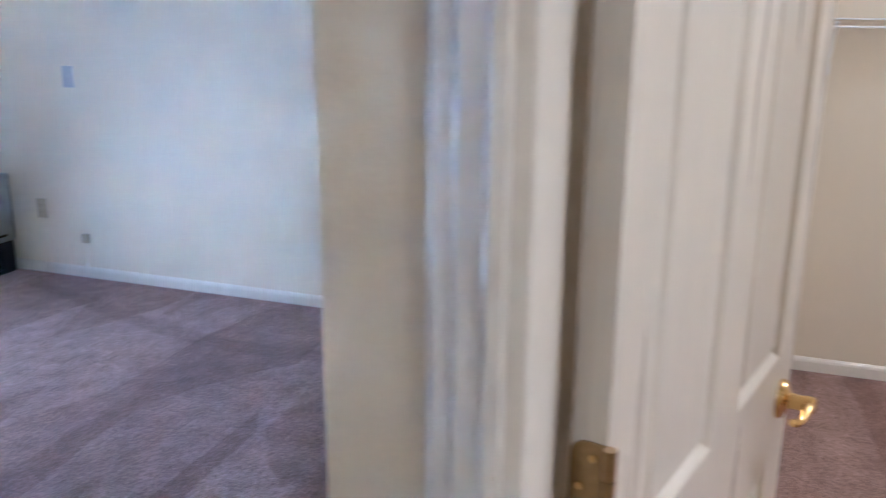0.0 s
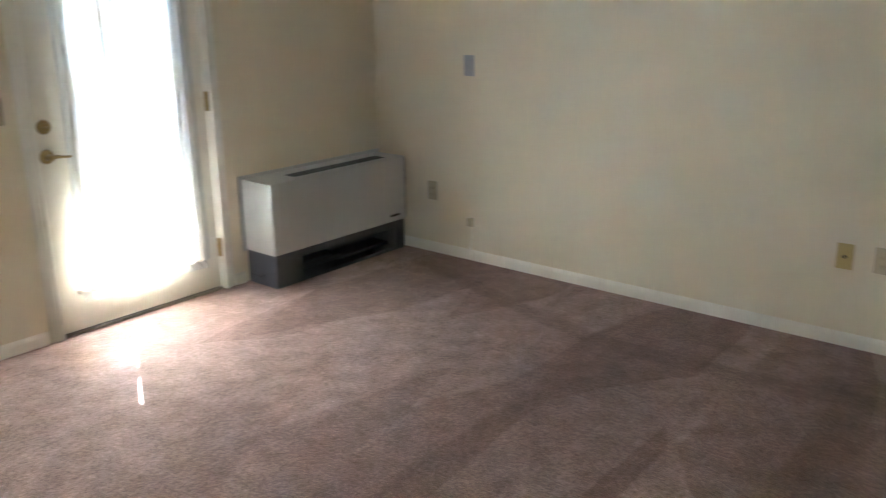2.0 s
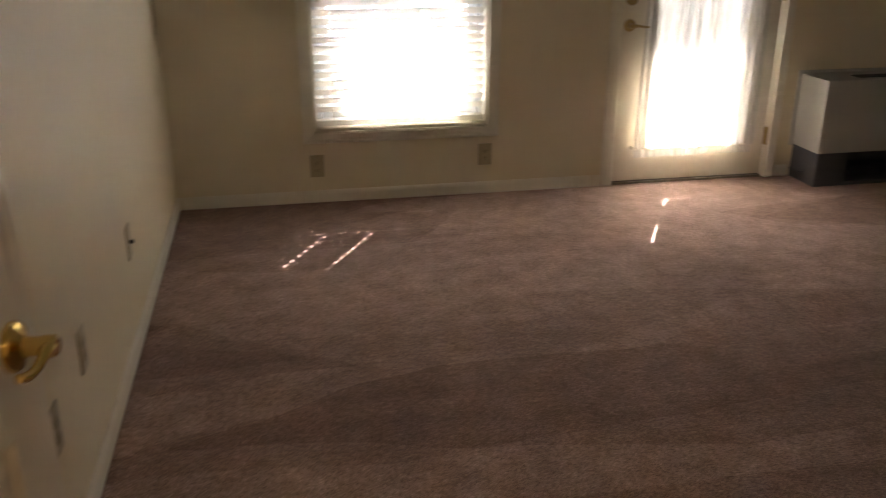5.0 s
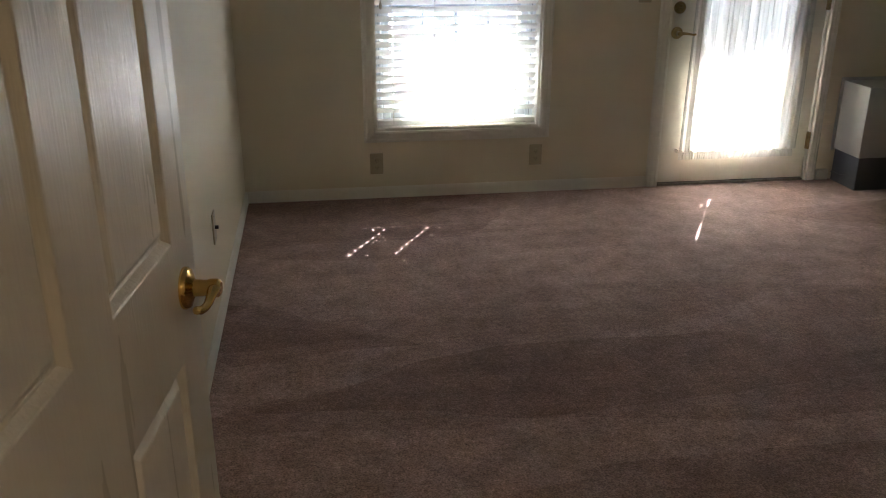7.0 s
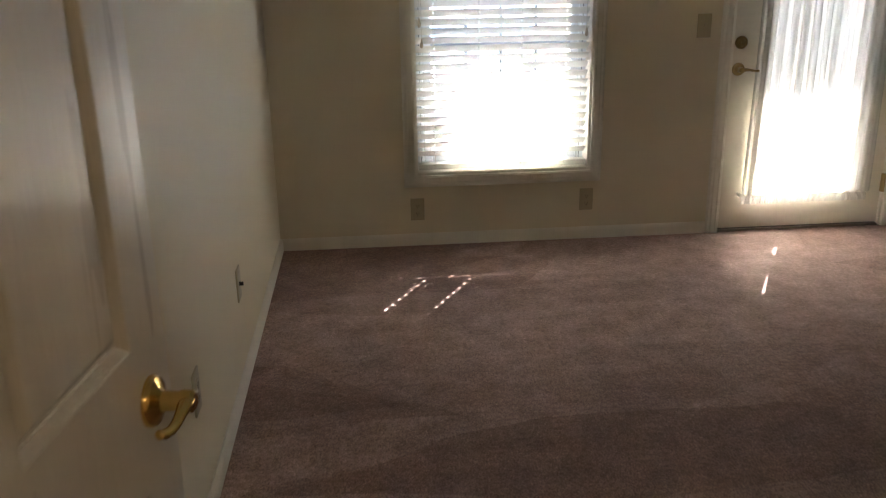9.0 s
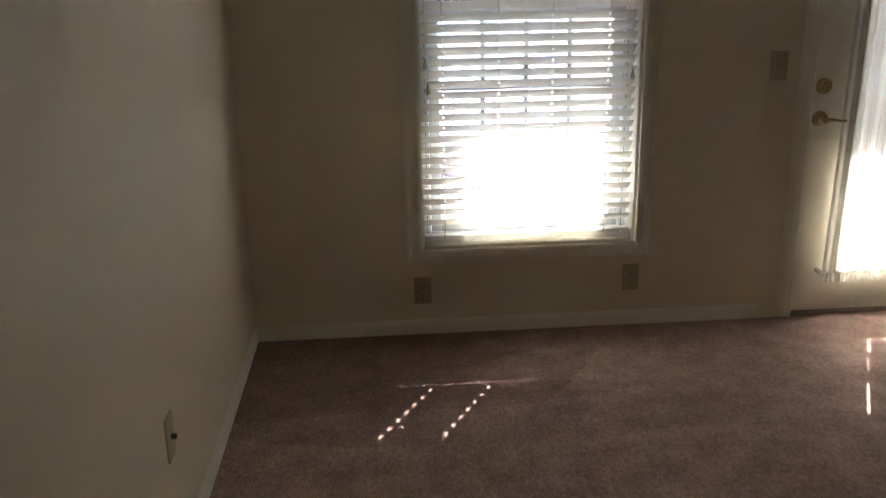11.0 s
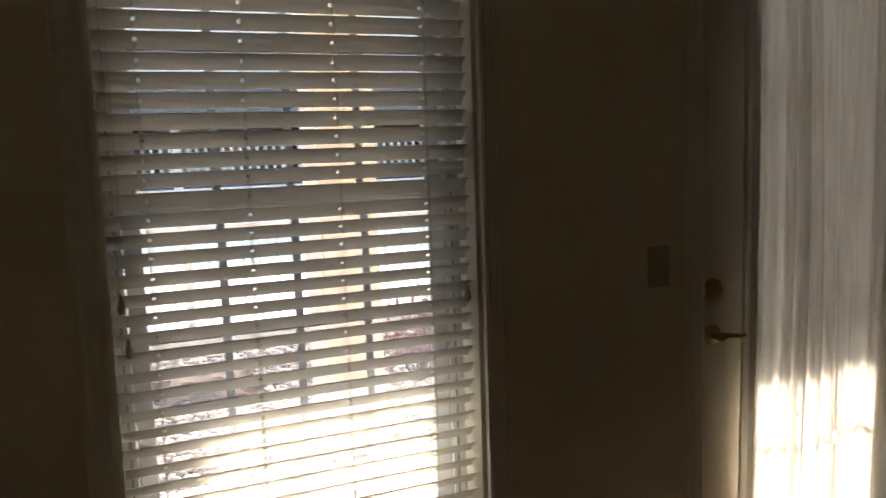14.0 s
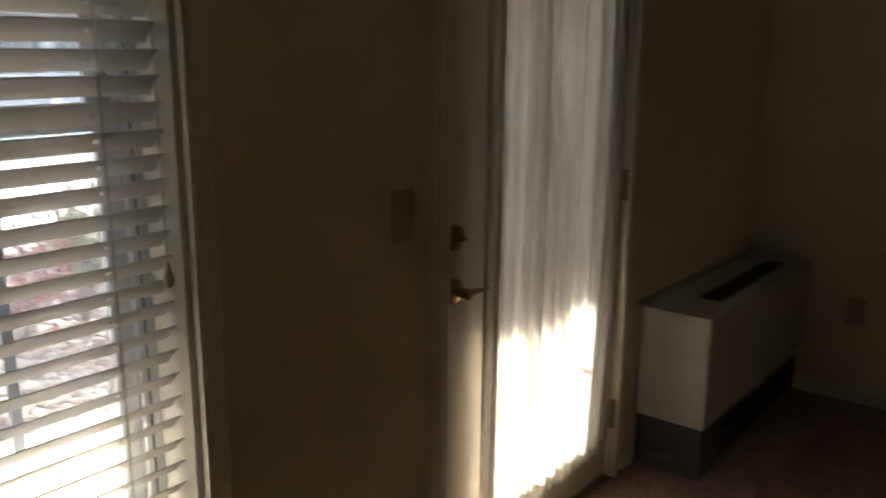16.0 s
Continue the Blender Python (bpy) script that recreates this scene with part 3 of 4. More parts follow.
def lever_set(parent, m, mat, length=0.105, drop=0.012, toward=1):
    """A round rose, a neck and a swept lever; z of m points away from the door, x along the lever."""
    bm = bmesh.new()
    lathe(bm, ((0.033, 0.0), (0.033, 0.004), (0.030, 0.009), (0.021, 0.012), (0.0135, 0.016), (0.0125, 0.034), (0.0145, 0.040), (0.0145, 0.052), (0.010, 0.056)), m, 28)
    lev = part("lever_handle", bm, mat, parent, smooth=True)
    bm = bmesh.new()
    pts = [(toward * a * length, b * drop, 0.046 + c) for a, b, c in ((-0.12, 0, 0), (0.08, 0.1, 0.001), (0.25, 0.25, 0.002), (0.45, 0.0, 0.002), (0.62, -0.45, 0.001), (0.8, -0.75, -0.002), (0.95, -0.6, -0.006), (1.04, -0.3, -0.009), (1.08, -0.1, -0.010))]
    tube(bm, [m @ Vector(p) for p in pts], [0.009, 0.0105, 0.0095, 0.0075, 0.0068, 0.0068, 0.0075, 0.0072, 0.003], 14, 0.85)
    part("lever", bm, mat, lev, smooth=True)
    return lev


face_n = Matrix(((1, 0, 0, 0), (0, 0, -1, 0), (0, 1, 0, 0), (0, 0, 0, 1)))   # local z towards the room (-y)
lever_set(slab, Matrix.Translation((2.372, PY0, 0.864)) @ face_n, M_OLD_BRASS, 0.10, 0.008)
bm = bmesh.new()
lathe(bm, ((0.033, 0.0), (0.033, 0.005), (0.029, 0.012), (0.018, 0.015), (0.016, 0.020), (0.012, 0.022)), Matrix.Translation((2.376, PY0, 0.998)) @ face_n, 28)
db = part("deadbolt", bm, M_OLD_BRASS, slab, "round aged brass deadbolt", True)
part("thumb_turn", boxes([(2.364, 2.388, PY0 - 0.034, PY0 - 0.019, 0.994, 1.002)], 0.003, 2), M_OLD_BRASS, db)
for z in (0.239, 1.027, 1.81):
    bm = boxes([(PX1 - 0.006, PX1 + 0.010, -0.003, 0.012, z - 0.05, z + 0.05)], 0.001)
    for k in range(5):
        cyl(bm, 0.0065, 0.0188, Matrix.Translation((PX1 + 0.003, -0.008, z - 0.04 + k * 0.02)), 12)
    part("hinge", bm, M_OLD_BRASS, pd, "aged brass hinge")

# ---- curtain ----
curtain = thing("sheer_curtain", pose(0, 0, 0), "sheer white gathered curtain on rods over the door glass", "curtain")


def curtain_sheet(z0, z1, x0, x1, amp, folds, seed, nz=26, flare=0.0, slit=0.0, over=0.0):
    rnd = random.Random(seed)
    ph = [rnd.uniform(0, 6.28) for _ in range(8)]
    bm = bmesh.new()
    nx = folds * 16
    rows = []
    for j in range(nz + 1):
        v = j / nz
        z = z0 + (z1 - z0) * v
        waist = 1 - flare * math.sin(math.pi * min(1, v * 1.0)) ** 1.5
        row = []
        for i in range(nx + 1):
            u = i / nx
            bend = u + 0.014 * math.sin(9 * u + ph[0] + 1.6 * v) + 0.008 * math.sin(23 * u + ph[1] - 2 * v)
            full = 0.45 + 0.55 * math.sin(math.pi * (0.06 + 0.88 * v))
            a = amp * (0.65 + 0.35 * math.sin(13 * u + ph[2] + 1.1 * v)) * full
            f = 2 * math.pi * folds * bend + ph[3] + 1.3 * math.sin(5 * u + ph[4]) + 0.5 * math.sin(3 * v + 4 * u)
            y = -0.030 - 0.9 * a * (1 + math.sin(f)) - 0.002 * math.sin(2.7 * f + ph[5])
            x = x0 + (x1 - x0) * u + over * full * math.sin(2 * f + math.pi) * min(1, 12 * u, 12 * (1 - u))
            mid = (x0 + x1) / 2 + 0.01
            row.append(bm.verts.new((mid + (x - mid) * waist, y, z)))
        rows.append(row)
    for a, b in zip(rows, rows[1:]):
        for i in range(nx):
            mx, mz = (a[i].co.x + a[i + 1].co.x) / 2, (a[i].co.z + b[i].co.z) / 2
            my = (a[i].co.y + a[i + 1].co.y) / 2
            ahead = mx - slit - (my + 0.05) * 0.573
            if slit and abs(ahead) < 0.0034 and (mz < 0.42 or 0.5 < mz < 0.66):
                continue
            if slit and abs(ahead - 0.167) < 0.0034 and (mz < 0.23 or 0.46 < mz < 0.50):
                continue
            bm.faces.new((a[i], a[i + 1], b[i + 1], b[i]))
    return bm


part("drape", curtain_sheet(0.205, 1.92, 2.432, 3.150, 0.021, 12, 4, 40, 0.02, 2.661, 0.008), M_SHEER, curtain, smooth=True)
part("bottom_frill", curtain_sheet(0.158, 0.204, 2.432, 3.130, 0.005, 15, 9, 6), M_SHEER, curtain, "gathered frill under the rod", True)
for z in (0.205, 1.925):
    bm = bmesh.new()
    cyl(bm, 0.005, 0.71, Matrix.Translation((2.78, -0.030, z)) @ Matrix.Rotation(math.pi / 2, 4, 'Y'), 12)
    for x in (2.43, 3.13):
        box(bm, x - 0.006, x + 0.006, -0.034, PY0 - 0.0005, z - 0.008, z + 0.008, bevel=0.002)
    part("curtain_rod", bm, M_TRIM, curtain, "thin cream rod", True)

# ---- fan coil unit ----
UX0, UX1, UY, UH, UB = 3.400, 4.462, -0.262, 0.592, 0.190
unit = thing("heating_unit", pose(UX0, 0, 0), "grey-beige metal fan coil unit with dark base", "heater")
W = UX1 - UX0
cab = bmesh.new()
box(cab, 0, W, UY, -0.012, UB, UH - 0.004, bevel=0.006, segments=2)
cabinet = part("cabinet", cab, M_UNIT, unit, "grey-beige enamelled metal cabinet", True)
part("back_flange", boxes([(-0.012, W + 0.028, -0.0115, -0.001, UB - 0.01, UH + 0.010)], 0.001), M_UNIT, unit, "thin enamelled flange against the wall")
part("seam", boxes([(W - 0.0065, W - 0.003, UY - 0.001, UY + 0.004, UB + 0.012, UH - 0.012)]), M_UNIT_DARK, cabinet)
part("outlet_slot", boxes([(0.22, W - 0.13, -0.205, -0.125, UH - 0.0045, UH - 0.0028)]), M_BLACK, unit, "black discharge grille")
for k in range(9):
    part("grille_bar", boxes([(0.222, W - 0.132, -0.203 + k * 0.0085, -0.2005 + k * 0.0085, UH - 0.0027, UH + 0.0005)]), M_UNIT_DARK, unit)
for nm, bx in (("base_end", (0.012, 0.205, UY + 0.010, -0.012, 0, UB)), ("base_end", (W - 0.09, W - 0.012, UY + 0.010, -0.012, 0, UB)),
               ("base_header", (0.205, W - 0.09, UY + 0.010, -0.012, UB - 0.045, UB)), ("base_sill", (0.205, W - 0.09, UY + 0.012, -0.012, 0, 0.022)),
               ("base_back", (0.205, W - 0.09, -0.05, -0.012, 0.022, UB - 0.045))):
    part(nm, boxes([bx], 0.002), M_UNIT_DARK, unit, "dark grey enamelled base")
part("filter_tray", boxes([(0.215, 0.52, UY + 0.035, -0.06, 0.055, 0.085), (0.53, W - 0.10, UY + 0.075, -0.06, 0.03, 0.05)], 0.003), M_UNIT_DARK, unit)
part("filter_ledge", boxes([(0.24, 0.44, UY + 0.028, UY + 0.036, 0.088, 0.105)], 0.002), M_UNIT_DARK, unit)
part("badge", boxes([(W - 0.145, W - 0.060, UY - 0.0016, UY + 0.001, UB + 0.032, UB + 0.046)], 0.0006), M_BLACK, cabinet, "small black badge")
bm = bmesh.new()
cyl(bm, 0.006, 0.09, Matrix.Translation((-0.022, -0.11, 0.062)) @ Matrix.Rotation(math.pi / 2, 4, 'X'), 10)
cyl(bm, 0.006, 0.034, Matrix.Translation((-0.006, -0.15, 0.062)) @ Matrix.Rotation(math.pi / 2, 4, 'Y'), 10)
part("pipe_stub", bm, M_UNIT_DARK, unit)


# ---- wall plates ----
def plate(kind, m, mat, label, category, w=0.072, h=0.117):
    """A wall plate in its own axes: x along the wall, z up, -y into the room."""
    t = thing(kind, m, label, category)
    bm = bmesh.new()
    box(bm, -w / 2, w / 2, -0.006, 0.0, -h / 2, h / 2, bevel=0.0028, segments=2)
    part("cover_plate", bm, mat, t, smooth=True)
    if kind == "outlet":
        for s in (-1, 1):
            bm = bmesh.new()
            cyl(bm, 0.0165, 0.003, Matrix.Translation((0, -0.0068, s * 0.0195)) @ Matrix.Rotation(math.pi / 2, 4, 'X'), 20)
            r = part("receptacle", bm, mat, t)
            part("slots", boxes([(-0.0075, -0.0055, -0.0089, -0.0078, s * 0.0195 - 0.004, s * 0.0195 + 0.005), (0.0055, 0.0075, -0.0089, -0.0078, s * 0.0195 - 0.004, s * 0.0195 + 0.005), (-0.002, 0.002, -0.0089, -0.0078, s * 0.0195 - 0.011, s * 0.0195 - 0.007)]), M_SLOT, r)
    if kind == "light_switch":
        part("toggle_frame", boxes([(-0.006, 0.006, -0.0075, -0.0055, -0.013, 0.013)], 0.0008), mat, t)
        part("toggle", boxes([(-0.004, 0.004, -0.018, -0.0076, 0.001, 0.010)], 0.0015), mat, t)
    if kind == "wall_jack":
        bm = bmesh.new()
        cyl(bm, 0.007, 0.014, Matrix.Translation((0, -0.012, 0)) @ Matrix.Rotation(math.pi / 2, 4, 'X'), 14)
        part("jack", bm, M_SLOT, t)
    for s in (-1, 1):
        bm = bmesh.new()
        cyl(bm, 0.003, 0.0015, Matrix.Translation((0, -0.0064, s * (0.0 if kind == "outlet" else 0.042))) @ Matrix.Rotation(math.pi / 2, 4, 'X'), 10)
        part("screw", bm, mat, t)
        if kind == "outlet":
            break
    return t


plate("outlet", pose(0.713, 0, 0.193), M_PLATE, "ivory duplex outlet low on the wall below window", "outlet")
plate("outlet", pose(1.602, 0, 0.213), M_PLATE, "ivory duplex outlet low on the wall below window", "outlet")
plate("light_switch", pose(2.170, 0, 1.086), M_PLATE, "ivory toggle switch beside the patio door", "light switch")
plate("wall_jack", pose(0, -1.449, 0.365, 0, 0, 90), M_PLATE, "ivory cable plate on the cream wall", "wall plate")
plate("outlet", pose(0, -2.257, 0.376, 0, 0, 90), M_PLATE, "ivory duplex outlet on the cream wall", "outlet")
plate("outlet", pose(0, -2.585, 0.345, 0, 0, 90), M_PLATE, "ivory duplex outlet behind the open door", "outlet")
plate("light_switch", pose(XE, -0.745, 1.152, 0, 0, -90), M_PLATE_GREY, "grey metal switch plate high on the wall", "light switch")
plate("outlet", pose(XE, -0.456, 0.389, 0, 0, -90), M_PLATE, "ivory duplex outlet beside the heating unit", "outlet")
plate("wall_jack", pose(XE, -2.848, 0.414, 0, 0, -90), M_PLATE_YELLOW, "yellowed phone jack plate on the wall", "wall plate")
plate("outlet", pose(XE, -3.004, 0.419, 0, 0, -90), M_PLATE, "ivory duplex outlet beside the phone jack", "outlet")
tsock = thing("cable_outlet", pose(XE, -0.760, 0.236, 0, 0, -90), "small ivory surface cable box with cord below", "cable outlet")
bm = bmesh.new()
box(bm, -0.022, 0.022, -0.024, 0, -0.026, 0.026, bevel=0.003, segments=2)
part("cover", bm, M_PLATE, tsock, smooth=True)
bm = bmesh.new()
tube(bm, [(0.0, -0.008, -0.024), (0.003, -0.007, -0.08), (-0.002, -0.008, -0.13), (0.001, -0.016, -0.155), (0.0, -0.018, -0.205)], [0.003] * 5, 8)
part("cord", bm, M_TRIM, tsock, smooth=True)
bm = bmesh.new()
box(bm, -0.009, 0.009, -0.026, -0.015, -0.175, -0.150, bevel=0.002)
part("clip", bm, M_TRIM, tsock)


# ---- panelled doors ----
def panel_door(name, m, label, width, height, st, mul):
    """Six-panel door leaf: x from the hinge, y through the leaf, z up; both faces panelled."""
    t = tagged(new(name), label, "door", kind="structure")
    t.matrix_basis = m
    d = 0.035
    pw = (width - 2 * st - mul) / 2
    zs = [(0.0, 0.225), (0.790, 0.977), (1.60, 1.70), (1.90, height)]
    rows = [(0.225, 0.790), (0.977, 1.60), (1.70, 1.90)]
    cols = [(st, st + pw), (st + pw + mul, width - st)]
    solid = [(0, st, 0, d, 0, height), (width - st, width, 0, d, 0, height)]
    solid += [(st, width - st, 0, d, a, b) for a, b in zs]
    solid += [(cols[0][1], cols[1][0], 0, d, a, b) for a, b in rows]
    part("leaf", boxes(solid), M_DOOR, t)
    for a, b in rows:
        for x0, x1 in cols:
            bm = bmesh.new()
            loops = []
            for ins, depth in ((0.0, 0.0), (0.003, 0.001), (0.006, 0.004), (0.012, 0.011), (0.016, 0.012), (0.020, 0.011), (0.030, 0.004), (0.034, 0.003), (0.040, 0.003)):
                loops.append((x0 + ins, x1 - ins, a + ins, b - ins, depth))
            for side in (0, 1):
                rings = []
                for xa, xb, za, zb, dp in loops:
                    yy = dp if side == 0 else d - dp
                    rings.append([bm.verts.new(p) for p in ((xa, yy, za), (xb, yy, za), (xb, yy, zb), (xa, yy, zb))])
                for r0, r1 in zip(rings, rings[1:]):
                    for k in range(4):
                        bm.faces.new((r0[k], r0[(k + 1) % 4], r1[(k + 1) % 4], r1[k]))
                bm.faces.new(rings[-1])
            part("panel", bm, M_DOOR, t)
    lz = 0.894
    lever_set(t, Matrix.Translation((width - 0.068, 0, lz)) @ face_n @ pose(0, 0, 0, 0, 0, 0), M_BRASS, 0.072, 0.010, -1)
    back = Matrix.Translation((width - 0.068, d, lz)) @ Matrix(((-1, 0, 0, 0), (0, 0, 1, 0), (0, 1, 0, 0), (0, 0, 0, 1)))
    lever_set(t, back, M_BRASS, 0.072, 0.010, 1)
    part("latch_plate", boxes([(width - 0.0005, width + 0.0012, 0.005, 0.030, lz - 0.028, lz + 0.028)]), M_BRASS, t)
    for z in (0.23, 1.09, 1.82):
        bm = bmesh.new()
        rim = [(0.0, z - 0.045)] + [(0.034 - 0.014 * (1 - math.sin(a)), z - 0.045 + 0.014 * (1 - math.cos(a))) for a in (0, 0.4, 0.8, 1.2, 1.57)]
        rim += [(y, 2 * z - zz) for y, zz in rim[::-1]]
        faces = [[bm.verts.new((x, y, zz)) for y, zz in rim] for x in (-0.0025, 0.0)]
        bm.faces.new(faces[0])
        bm.faces.new(faces[1][::-1])
        for i in range(len(rim)):
            j = (i + 1) % len(rim)
            bm.faces.new((faces[0][i], faces[0][j], faces[1][j], faces[1][i]))
        for k in range(3):
            cyl(bm, 0.0065, 0.029, Matrix.Translation((-0.004, -0.004, z - 0.03 + k * 0.03)), 12)
        hg = part("hinge", bm, M_OLD_BRASS, t, "tarnished brass hinge with rounded corners")
        for y, dz in ((0.012, -0.03), (0.024, 0.0), (0.012, 0.03)):
            bm = bmesh.new()
            cyl(bm, 0.004, 0.001, Matrix.Translation((-0.0028, y, z + dz)) @ Matrix.Rotation(math.pi / 2, 4, 'Y'), 10)
            part("screw", bm, M_BRASS, hg)
    return t


def door_pose(hx, hy, fx, fy, z=0.012):
    """Hinge edge at (hx, hy), free edge towards (fx, fy); local -y faces to the right of that way."""
    return pose(hx, hy, z, 0, 0, math.degrees(math.atan2(fy - hy, fx - hx)))


panel_door("door_2", door_pose(0.089, -4.063, 0.196, -3.240), "open cream six-panel door with brass lever", 0.830, 2.02, 0.105, 0.12)
panel_door("door_3", door_pose(1.328, -4.194, 2.110, -4.394), "open cream six-panel closet door with brass lever", 0.807, 2.02, 0.105, 0.12)


def jambs(name, x0, x1, y0, y1, label):
    """Lining of a doorway that goes through a wall along x."""
    t = tagged(new(name), label, "door jamb", kind="structure")
    part("side_jamb", boxes([(x0, x1, y1 - 0.016, y1 + 0.001, 0, 2.045)], 0.002), M_TRIM, t)
    part("side_jamb", boxes([(x0, x1, y0 - 0.001, y0 + 0.016, 0, 2.045)], 0.002), M_TRIM, t)
    part("head_jamb", boxes([(x0, x1, y0 + 0.016, y1 - 0.016, 2.03, 2.046)], 0.002), M_TRIM, t)


jambs("jamb_closet", HX - 0.003, CX + 0.003, CY0, CY1, "cream painted closet door jamb")
jambs("jamb_side_door", -0.123, 0.003, BY0, BY1, "cream painted door jamb")

# closet shelf of coated wire on the far wall
shelf = thing("wire_shelf", pose(XE, -4.54, 1.50), "white coated wire closet shelf with end bracket", "shelf")
bm = bmesh.new()
for k in range(14):
    cyl(bm, 0.003, 1.9, Matrix.Translation((-0.012 - k * 0.022, -0.95, 0)) @ Matrix.Rotation(math.pi / 2, 4, 'X'), 6)
part("wires", bm, M_SHELF, shelf)
bm = bmesh.new()
cyl(bm, 0.004, 1.9, Matrix.Translation((-0.30, -0.95, -0.028)) @ Matrix.Rotation(math.pi / 2, 4, 'X'), 8)
part("front_wire", bm, M_SHELF, shelf)
part("end_bracket", boxes([(-0.305, -0.0, -0.012, 0.012, -0.016, 0.012)], 0.004), M_SHELF, shelf)
bm = bmesh.new()
tube(bm, [(-0.27, -0.03, -0.012), (-0.02, -0.03, -0.20)], [0.008, 0.008], 8)
box(bm, -0.02, 0.0, -0.045, -0.015, -0.22, -0.17, bevel=0.003)
part("brace", bm, M_SHELF, shelf)


# unseen ceiling lights, added for the warm light in the hall and the closet
def assumed_lamp(x, y, watts):
    t = thing("assumed_ceiling_light", pose(x, y, ZC), "assumed round opal glass ceiling light with brass rim, out of view", "ceiling light", "hall ceiling lights")
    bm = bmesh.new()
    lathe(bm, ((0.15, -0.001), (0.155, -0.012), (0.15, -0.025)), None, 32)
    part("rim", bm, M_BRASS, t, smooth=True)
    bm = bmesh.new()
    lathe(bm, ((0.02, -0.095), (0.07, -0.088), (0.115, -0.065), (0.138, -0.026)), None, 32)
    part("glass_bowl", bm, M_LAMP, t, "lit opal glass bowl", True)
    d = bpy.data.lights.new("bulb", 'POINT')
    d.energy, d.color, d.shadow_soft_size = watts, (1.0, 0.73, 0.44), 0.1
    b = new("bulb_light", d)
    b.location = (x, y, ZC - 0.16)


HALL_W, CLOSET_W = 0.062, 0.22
assumed_lamp(0.62, -5.60, HALL_W)
assumed_lamp(2.9, -5.5, CLOSET_W)

# ---- outside ----
setting("ground", boxes([(-700, 700, WT + 0.001, 1400, -0.6, -0.16)]), M_DIRT, "bare dry soil", "ground")
PAT_X0, PAT_X1, PAT_Y1 = -3.0, 7.0, 1.93
setting("patio", boxes([(PAT_X0, PAT_X1, WT + 0.002, PAT_Y1, -0.16, -0.06)], 0.008), M_CONC, "concrete patio slab", "patio")
setting("pool_deck", boxes([(-14, 22, 5.2, 9.6, -0.158, -0.07), (-14, 22, 15.2, 19.4, -0.158, -0.07), (-14, -5, 9.6, 15.2, -0.158, -0.07), (14, 22, 9.6, 15.2, -0.158, -0.07)]), M_DECK, "pale concrete pool deck", "pavement")
setting("water", boxes([(-5, 14, 9.6, 15.2, -0.159, -0.12)]), M_WATER, "light blue swimming pool water", "water")

# balcony above with its column
setting("balcony_above", boxes([(-4, 9, WT + 0.001, 2.85, 3.03, 3.30)]), M_STUCCO, "stucco balcony slab overhead", "balcony")
setting("wall_upper", boxes([(-6, 11, 0.0, WT, ZC + 0.121, 5.6), (-6, -0.3, 0.0, WT, -0.16, ZC + 0.12), (XE + 0.3, 11, 0, WT, -0.16, ZC + 0.12)]), M_STUCCO, "peach stucco outer wall", "wall")
col = thing("patio_column", pose(1.98, 2.35, -0.16), "square peach stucco patio column", "column")
part("shaft", boxes([(-0.155, 0.155, -0.155, 0.155, 0, 3.189)], 0.012, 2), M_STUCCO, col)

# metal picket fence along the gravel bed
fence = thing("picket_fence", pose(0, 4.9, -0.16), "thin white metal picket fence beyond gravel bed", "fence")
pk = mesh_of("picket", boxes([(-0.008, 0.008, -0.008, 0.008, 0.06, 1.16)]), M_FENCE)
for i in range(110):
    o = new("picket", pk)
    o.parent = fence
    o.matrix_basis = pose(-5.6 + i * 0.135, 0, 0)
for z in (0.16, 1.02):
    part("rail", boxes([(-5.8, 9.4, -0.012, 0.012, z - 0.016, z + 0.016)]), M_FENCE, fence)
for i in range(7):
    part("post", boxes([(-5.7 + i * 2.4, -5.65 + i * 2.4, -0.025, 0.025, 0, 1.22)]), M_FENCE, fence)


def stones():
    """River stones of the bed, each a squashed, knobbly lump."""
    rnd = np.random.RandomState(3)
    t = bmesh.new()
    bmesh.ops.create_icosphere(t, subdivisions=1, radius=1.0)
    base = np.array([v.co[:] for v in t.verts])
    faces = np.array([[v.index for v in f.verts] for f in t.faces])
    t.free()
    n = 25000
    x, y = rnd.uniform(-1.6, 6.0, n), rnd.uniform(PAT_Y1 - 0.05, 4.86, n)
    r = rnd.uniform(0.013, 0.029, n) * np.where(rnd.uniform(0, 1, n) > 0.93, 1.6, 1.0)
    s = base[None] * (1 + rnd.uniform(-0.2, 0.2, (n, len(base), 1)))
    s = s * np.stack([r * rnd.uniform(0.9, 1.6, n), r, r * rnd.uniform(0.5, 0.85, n)], 1)[:, None, :]
    a = rnd.uniform(0, 6.28, n)[:, None]
    px = s[:, :, 0] * np.cos(a) - s[:, :, 1] * np.sin(a) + x[:, None]
    py = s[:, :, 0] * np.sin(a) + s[:, :, 1] * np.cos(a) + y[:, None]
    pz = s[:, :, 2] - 0.15 + rnd.uniform(0, 0.04, n)[:, None] + 0.02 * np.sin(1.7 * x + 2.3 * y)[:, None]
    verts = np.stack([px, py, pz], 2).reshape(-1, 3)
    polys = (faces[None] + (np.arange(n) * len(base))[:, None, None]).reshape(-1, 3)
    me = bpy.data.meshes.new("stone_bed")
    me.from_pydata(verts.tolist(), [], polys.tolist())
    me.materials.append(M_STONE)
    me.shade_smooth()
    tagged(new("stone_bed", me), "bed of tan and grey river stones", "stones", kind="stuff")


stones()


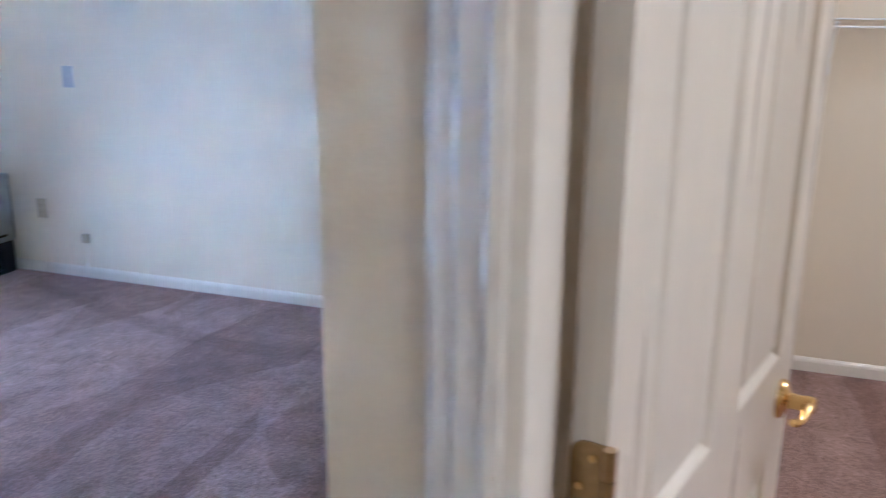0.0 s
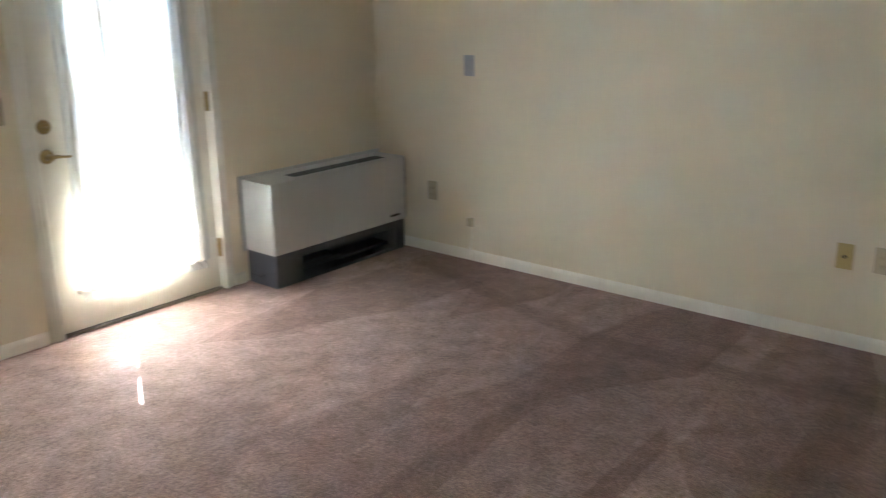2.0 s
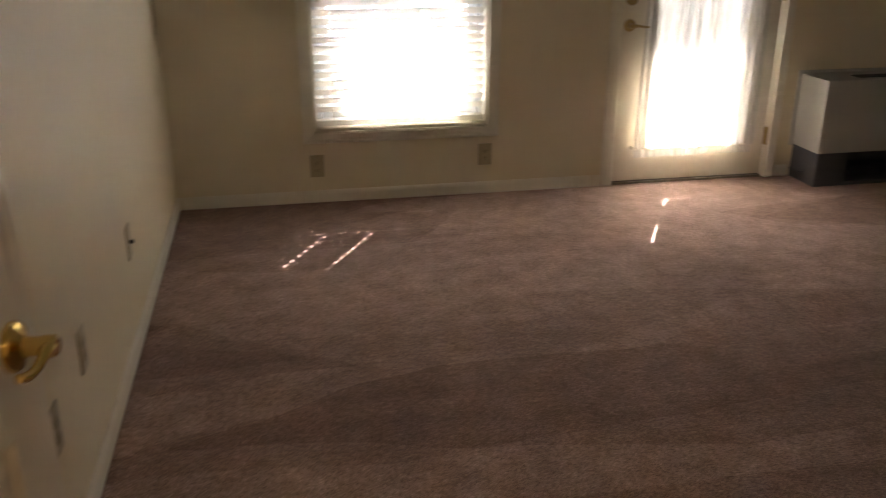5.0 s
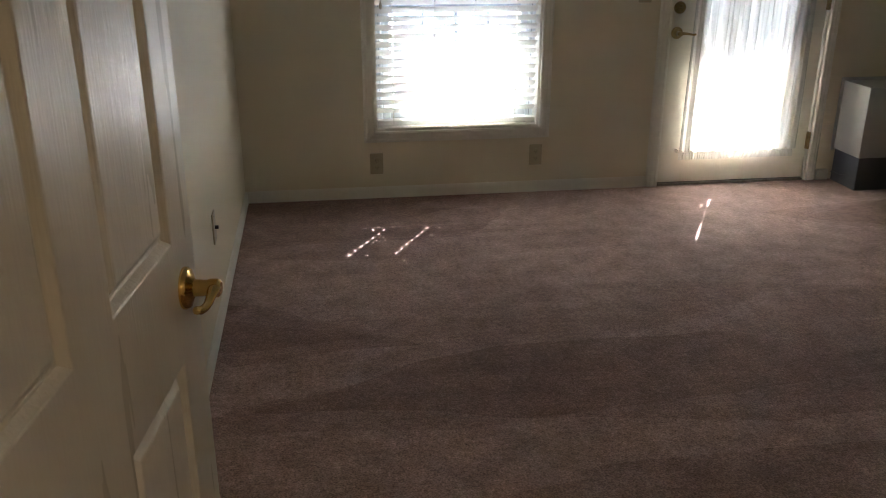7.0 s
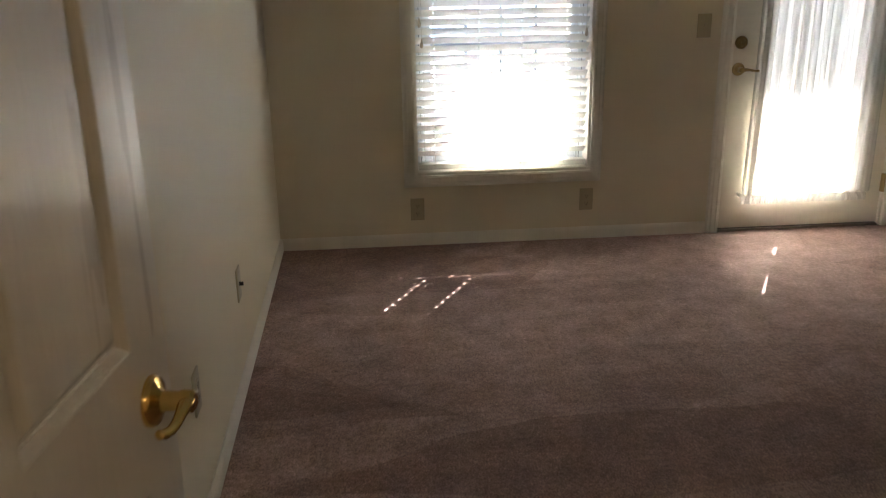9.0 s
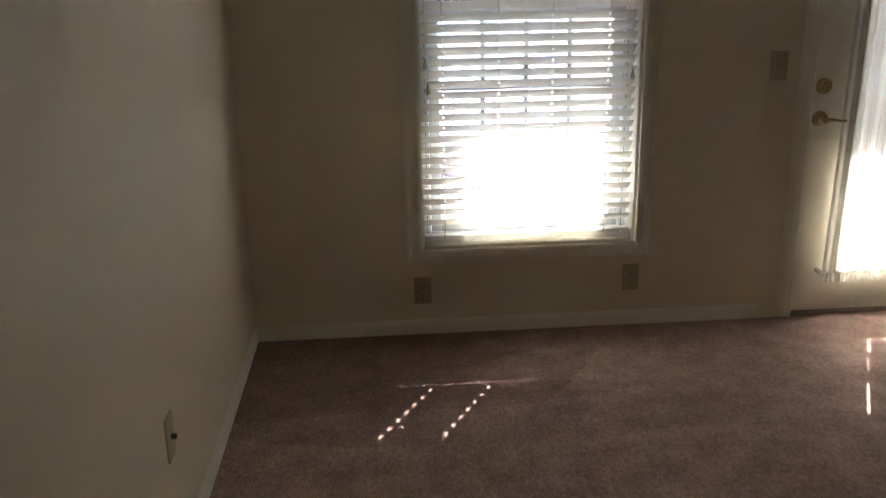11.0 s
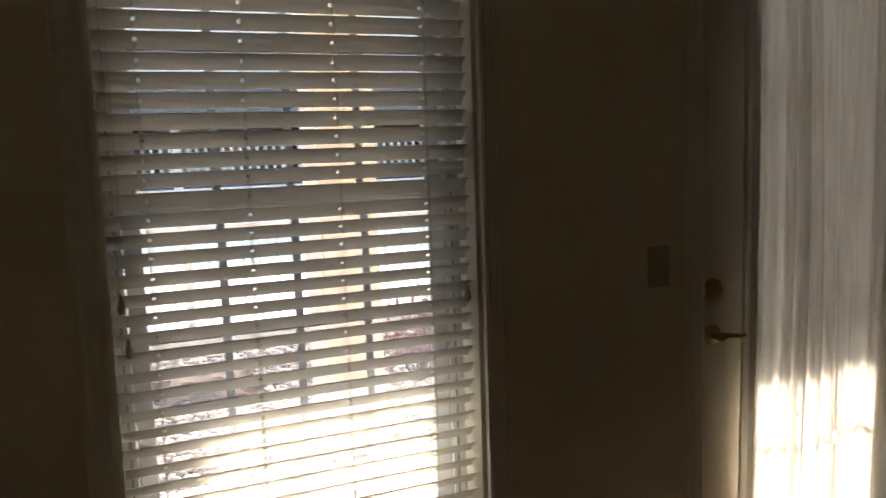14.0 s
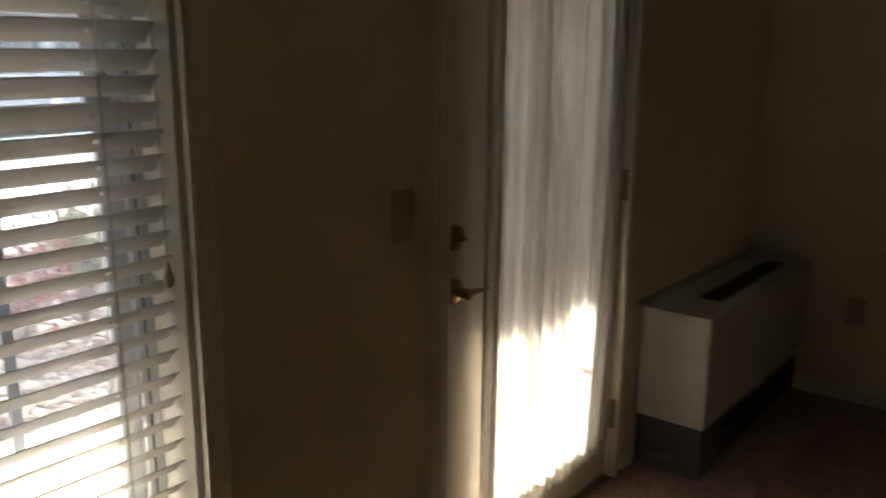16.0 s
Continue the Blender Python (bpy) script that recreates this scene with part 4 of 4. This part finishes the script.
def shrub(x, y, height, spread, mat, seed, label):
    rnd = random.Random(seed)
    t = thing("shrub", pose(x, y, -0.16), label, "shrub")
    bm = bmesh.new()
    tips = []
    for _ in range(9):
        a, r = rnd.uniform(0, 6.28), rnd.uniform(0.3, 1) * spread
        top = Vector((math.cos(a) * r, math.sin(a) * r, height * rnd.uniform(0.6, 1)))
        midp = top * 0.5 + Vector((rnd.uniform(-0.04, 0.04), rnd.uniform(-0.04, 0.04), 0.05))
        tube(bm, [(0, 0, 0), midp, top], [0.009, 0.006, 0.002], 5)
        tips += [top, midp, (top + midp) / 2]
    part("stems", bm, M_TWIG, t)
    bm = bmesh.new()
    for _ in range(800):
        c = rnd.choice(tips) + Vector((rnd.gauss(0, 0.07), rnd.gauss(0, 0.07), rnd.gauss(0, 0.06)))
        m = Matrix.Translation(c) @ Euler((rnd.uniform(0, 6.28), rnd.uniform(0, 6.28), rnd.uniform(0, 6.28))).to_matrix().to_4x4()
        s = rnd.uniform(0.018, 0.034)
        vs = [bm.verts.new(m @ Vector(p)) for p in ((-s, 0, 0), (0, s * 0.5, s * 0.15), (s, 0, 0), (0, -s * 0.5, s * 0.15))]
        bm.faces.new(vs)
    part("foliage", bm, mat, t)


shrub(2.76, 3.25, 0.58, 0.40, M_LEAF_RED, 1, "low shrub with dark red leaves among stones")
shrub(3.14, 3.30, 0.86, 0.26, M_LEAF_GREEN, 2, "yellow-green leafy shrub beside the fence")
bm = bmesh.new()
bmesh.ops.create_icosphere(bm, subdivisions=4, radius=1.0)
for v in bm.verts:
    v.co = Vector((v.co.x * 0.40, v.co.y * 0.26, v.co.z * 0.13)) * (1 + 0.35 * noise.noise(v.co * 3.1) + 0.15 * noise.noise(v.co * 9.0))
mound = new("mulch_mound", mesh_of("mulch_mound", bm, M_HUMP, True))
mound.location = (1.42, 3.75, -0.13)
tagged(mound, "low mound of brown mulch among the stones", "mulch mound")


# ---- building across the pool ----
def apartment_building():
    t = thing("apartment_building", pose(0, 20.5, -0.16), "long low apartment building with white porch railings", "building")
    x0, x1 = -22.0, 30.0
    # wall and fascia under the porch roof: shade is in the stucco colour
    part("wall", boxes([(x0, x1, 2.4, 10.0, 0, 2.7)]), M_FACADE_SHADED, t)
    part("porch_floor", boxes([(x0, x1, 0.0, 2.39, 0.02, 0.69)]), M_FACADE_TRIM, t)
    part("fascia", boxes([(x0 - 0.5, x1 + 0.5, -0.56, -0.50, 2.22, 2.44)]), M_FACADE_SHADED, t)
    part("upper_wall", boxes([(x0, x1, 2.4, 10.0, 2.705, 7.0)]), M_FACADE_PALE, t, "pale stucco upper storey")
    roof = bmesh.new()
    pts = [(-0.5, 2.25), (-0.5, 2.42), (2.395, 3.35), (2.395, 2.75), (2.395, 2.25)]
    a = [roof.verts.new((x0 - 0.5, y, z)) for y, z in pts]
    b = [roof.verts.new((x1 + 0.5, y, z)) for y, z in pts]
    for i in range(5):
        roof.faces.new((a[i], a[(i + 1) % 5], b[(i + 1) % 5], b[i]))
    roof.faces.new(a[::-1])
    roof.faces.new(b)
    part("roof", roof, M_SHINGLE, t)
    post = mesh_of("post", boxes([(-0.11, 0.11, 0.02, 0.24, 0.0, 2.24)]), M_FACADE_TRIM)
    win = mesh_of("window", boxes([(-0.6, 0.6, -0.05, 0.02, -0.5, 0.5)]), M_FACADE_TRIM)
    pane = mesh_of("pane", boxes([(-0.52, -0.02, -0.058, -0.052, -0.42, 0.42), (0.02, 0.52, -0.058, -0.052, -0.42, 0.42)]), M_FACADE_DARK)
    dr = mesh_of("door", boxes([(-0.9, 0.9, -0.05, 0.02, 0.0, 1.6)]), M_FACADE_DARK)
    x = x0 + 0.3
    while x < x1:
        o = new("post", post)
        o.parent, o.matrix_basis = t, pose(x, 0.02, 0)
        w = new("window", win)
        w.parent, w.matrix_basis = t, pose(x + 1.2, 2.38, 1.60)
        g = new("pane", pane)
        g.parent = w
        d = new("door", dr)
        d.parent, d.matrix_basis = t, pose(x + 3.1, 2.37, 0.69)
        x += 4.2
    for zz in (0.81, 1.34, 1.74):
        part("rail", boxes([(x0, x1, 0.05, 0.11, zz - 0.035, zz + 0.035)]), M_FACADE_TRIM, t)
    bal = bmesh.new()
    k = x0
    while k < x1:
        box(bal, k, k + 0.06, 0.06, 0.10, 0.83, 1.72)
        k += 0.22
    tagged(part("balusters", bal, M_FACADE_TRIM, t), kind="stuff")


apartment_building()
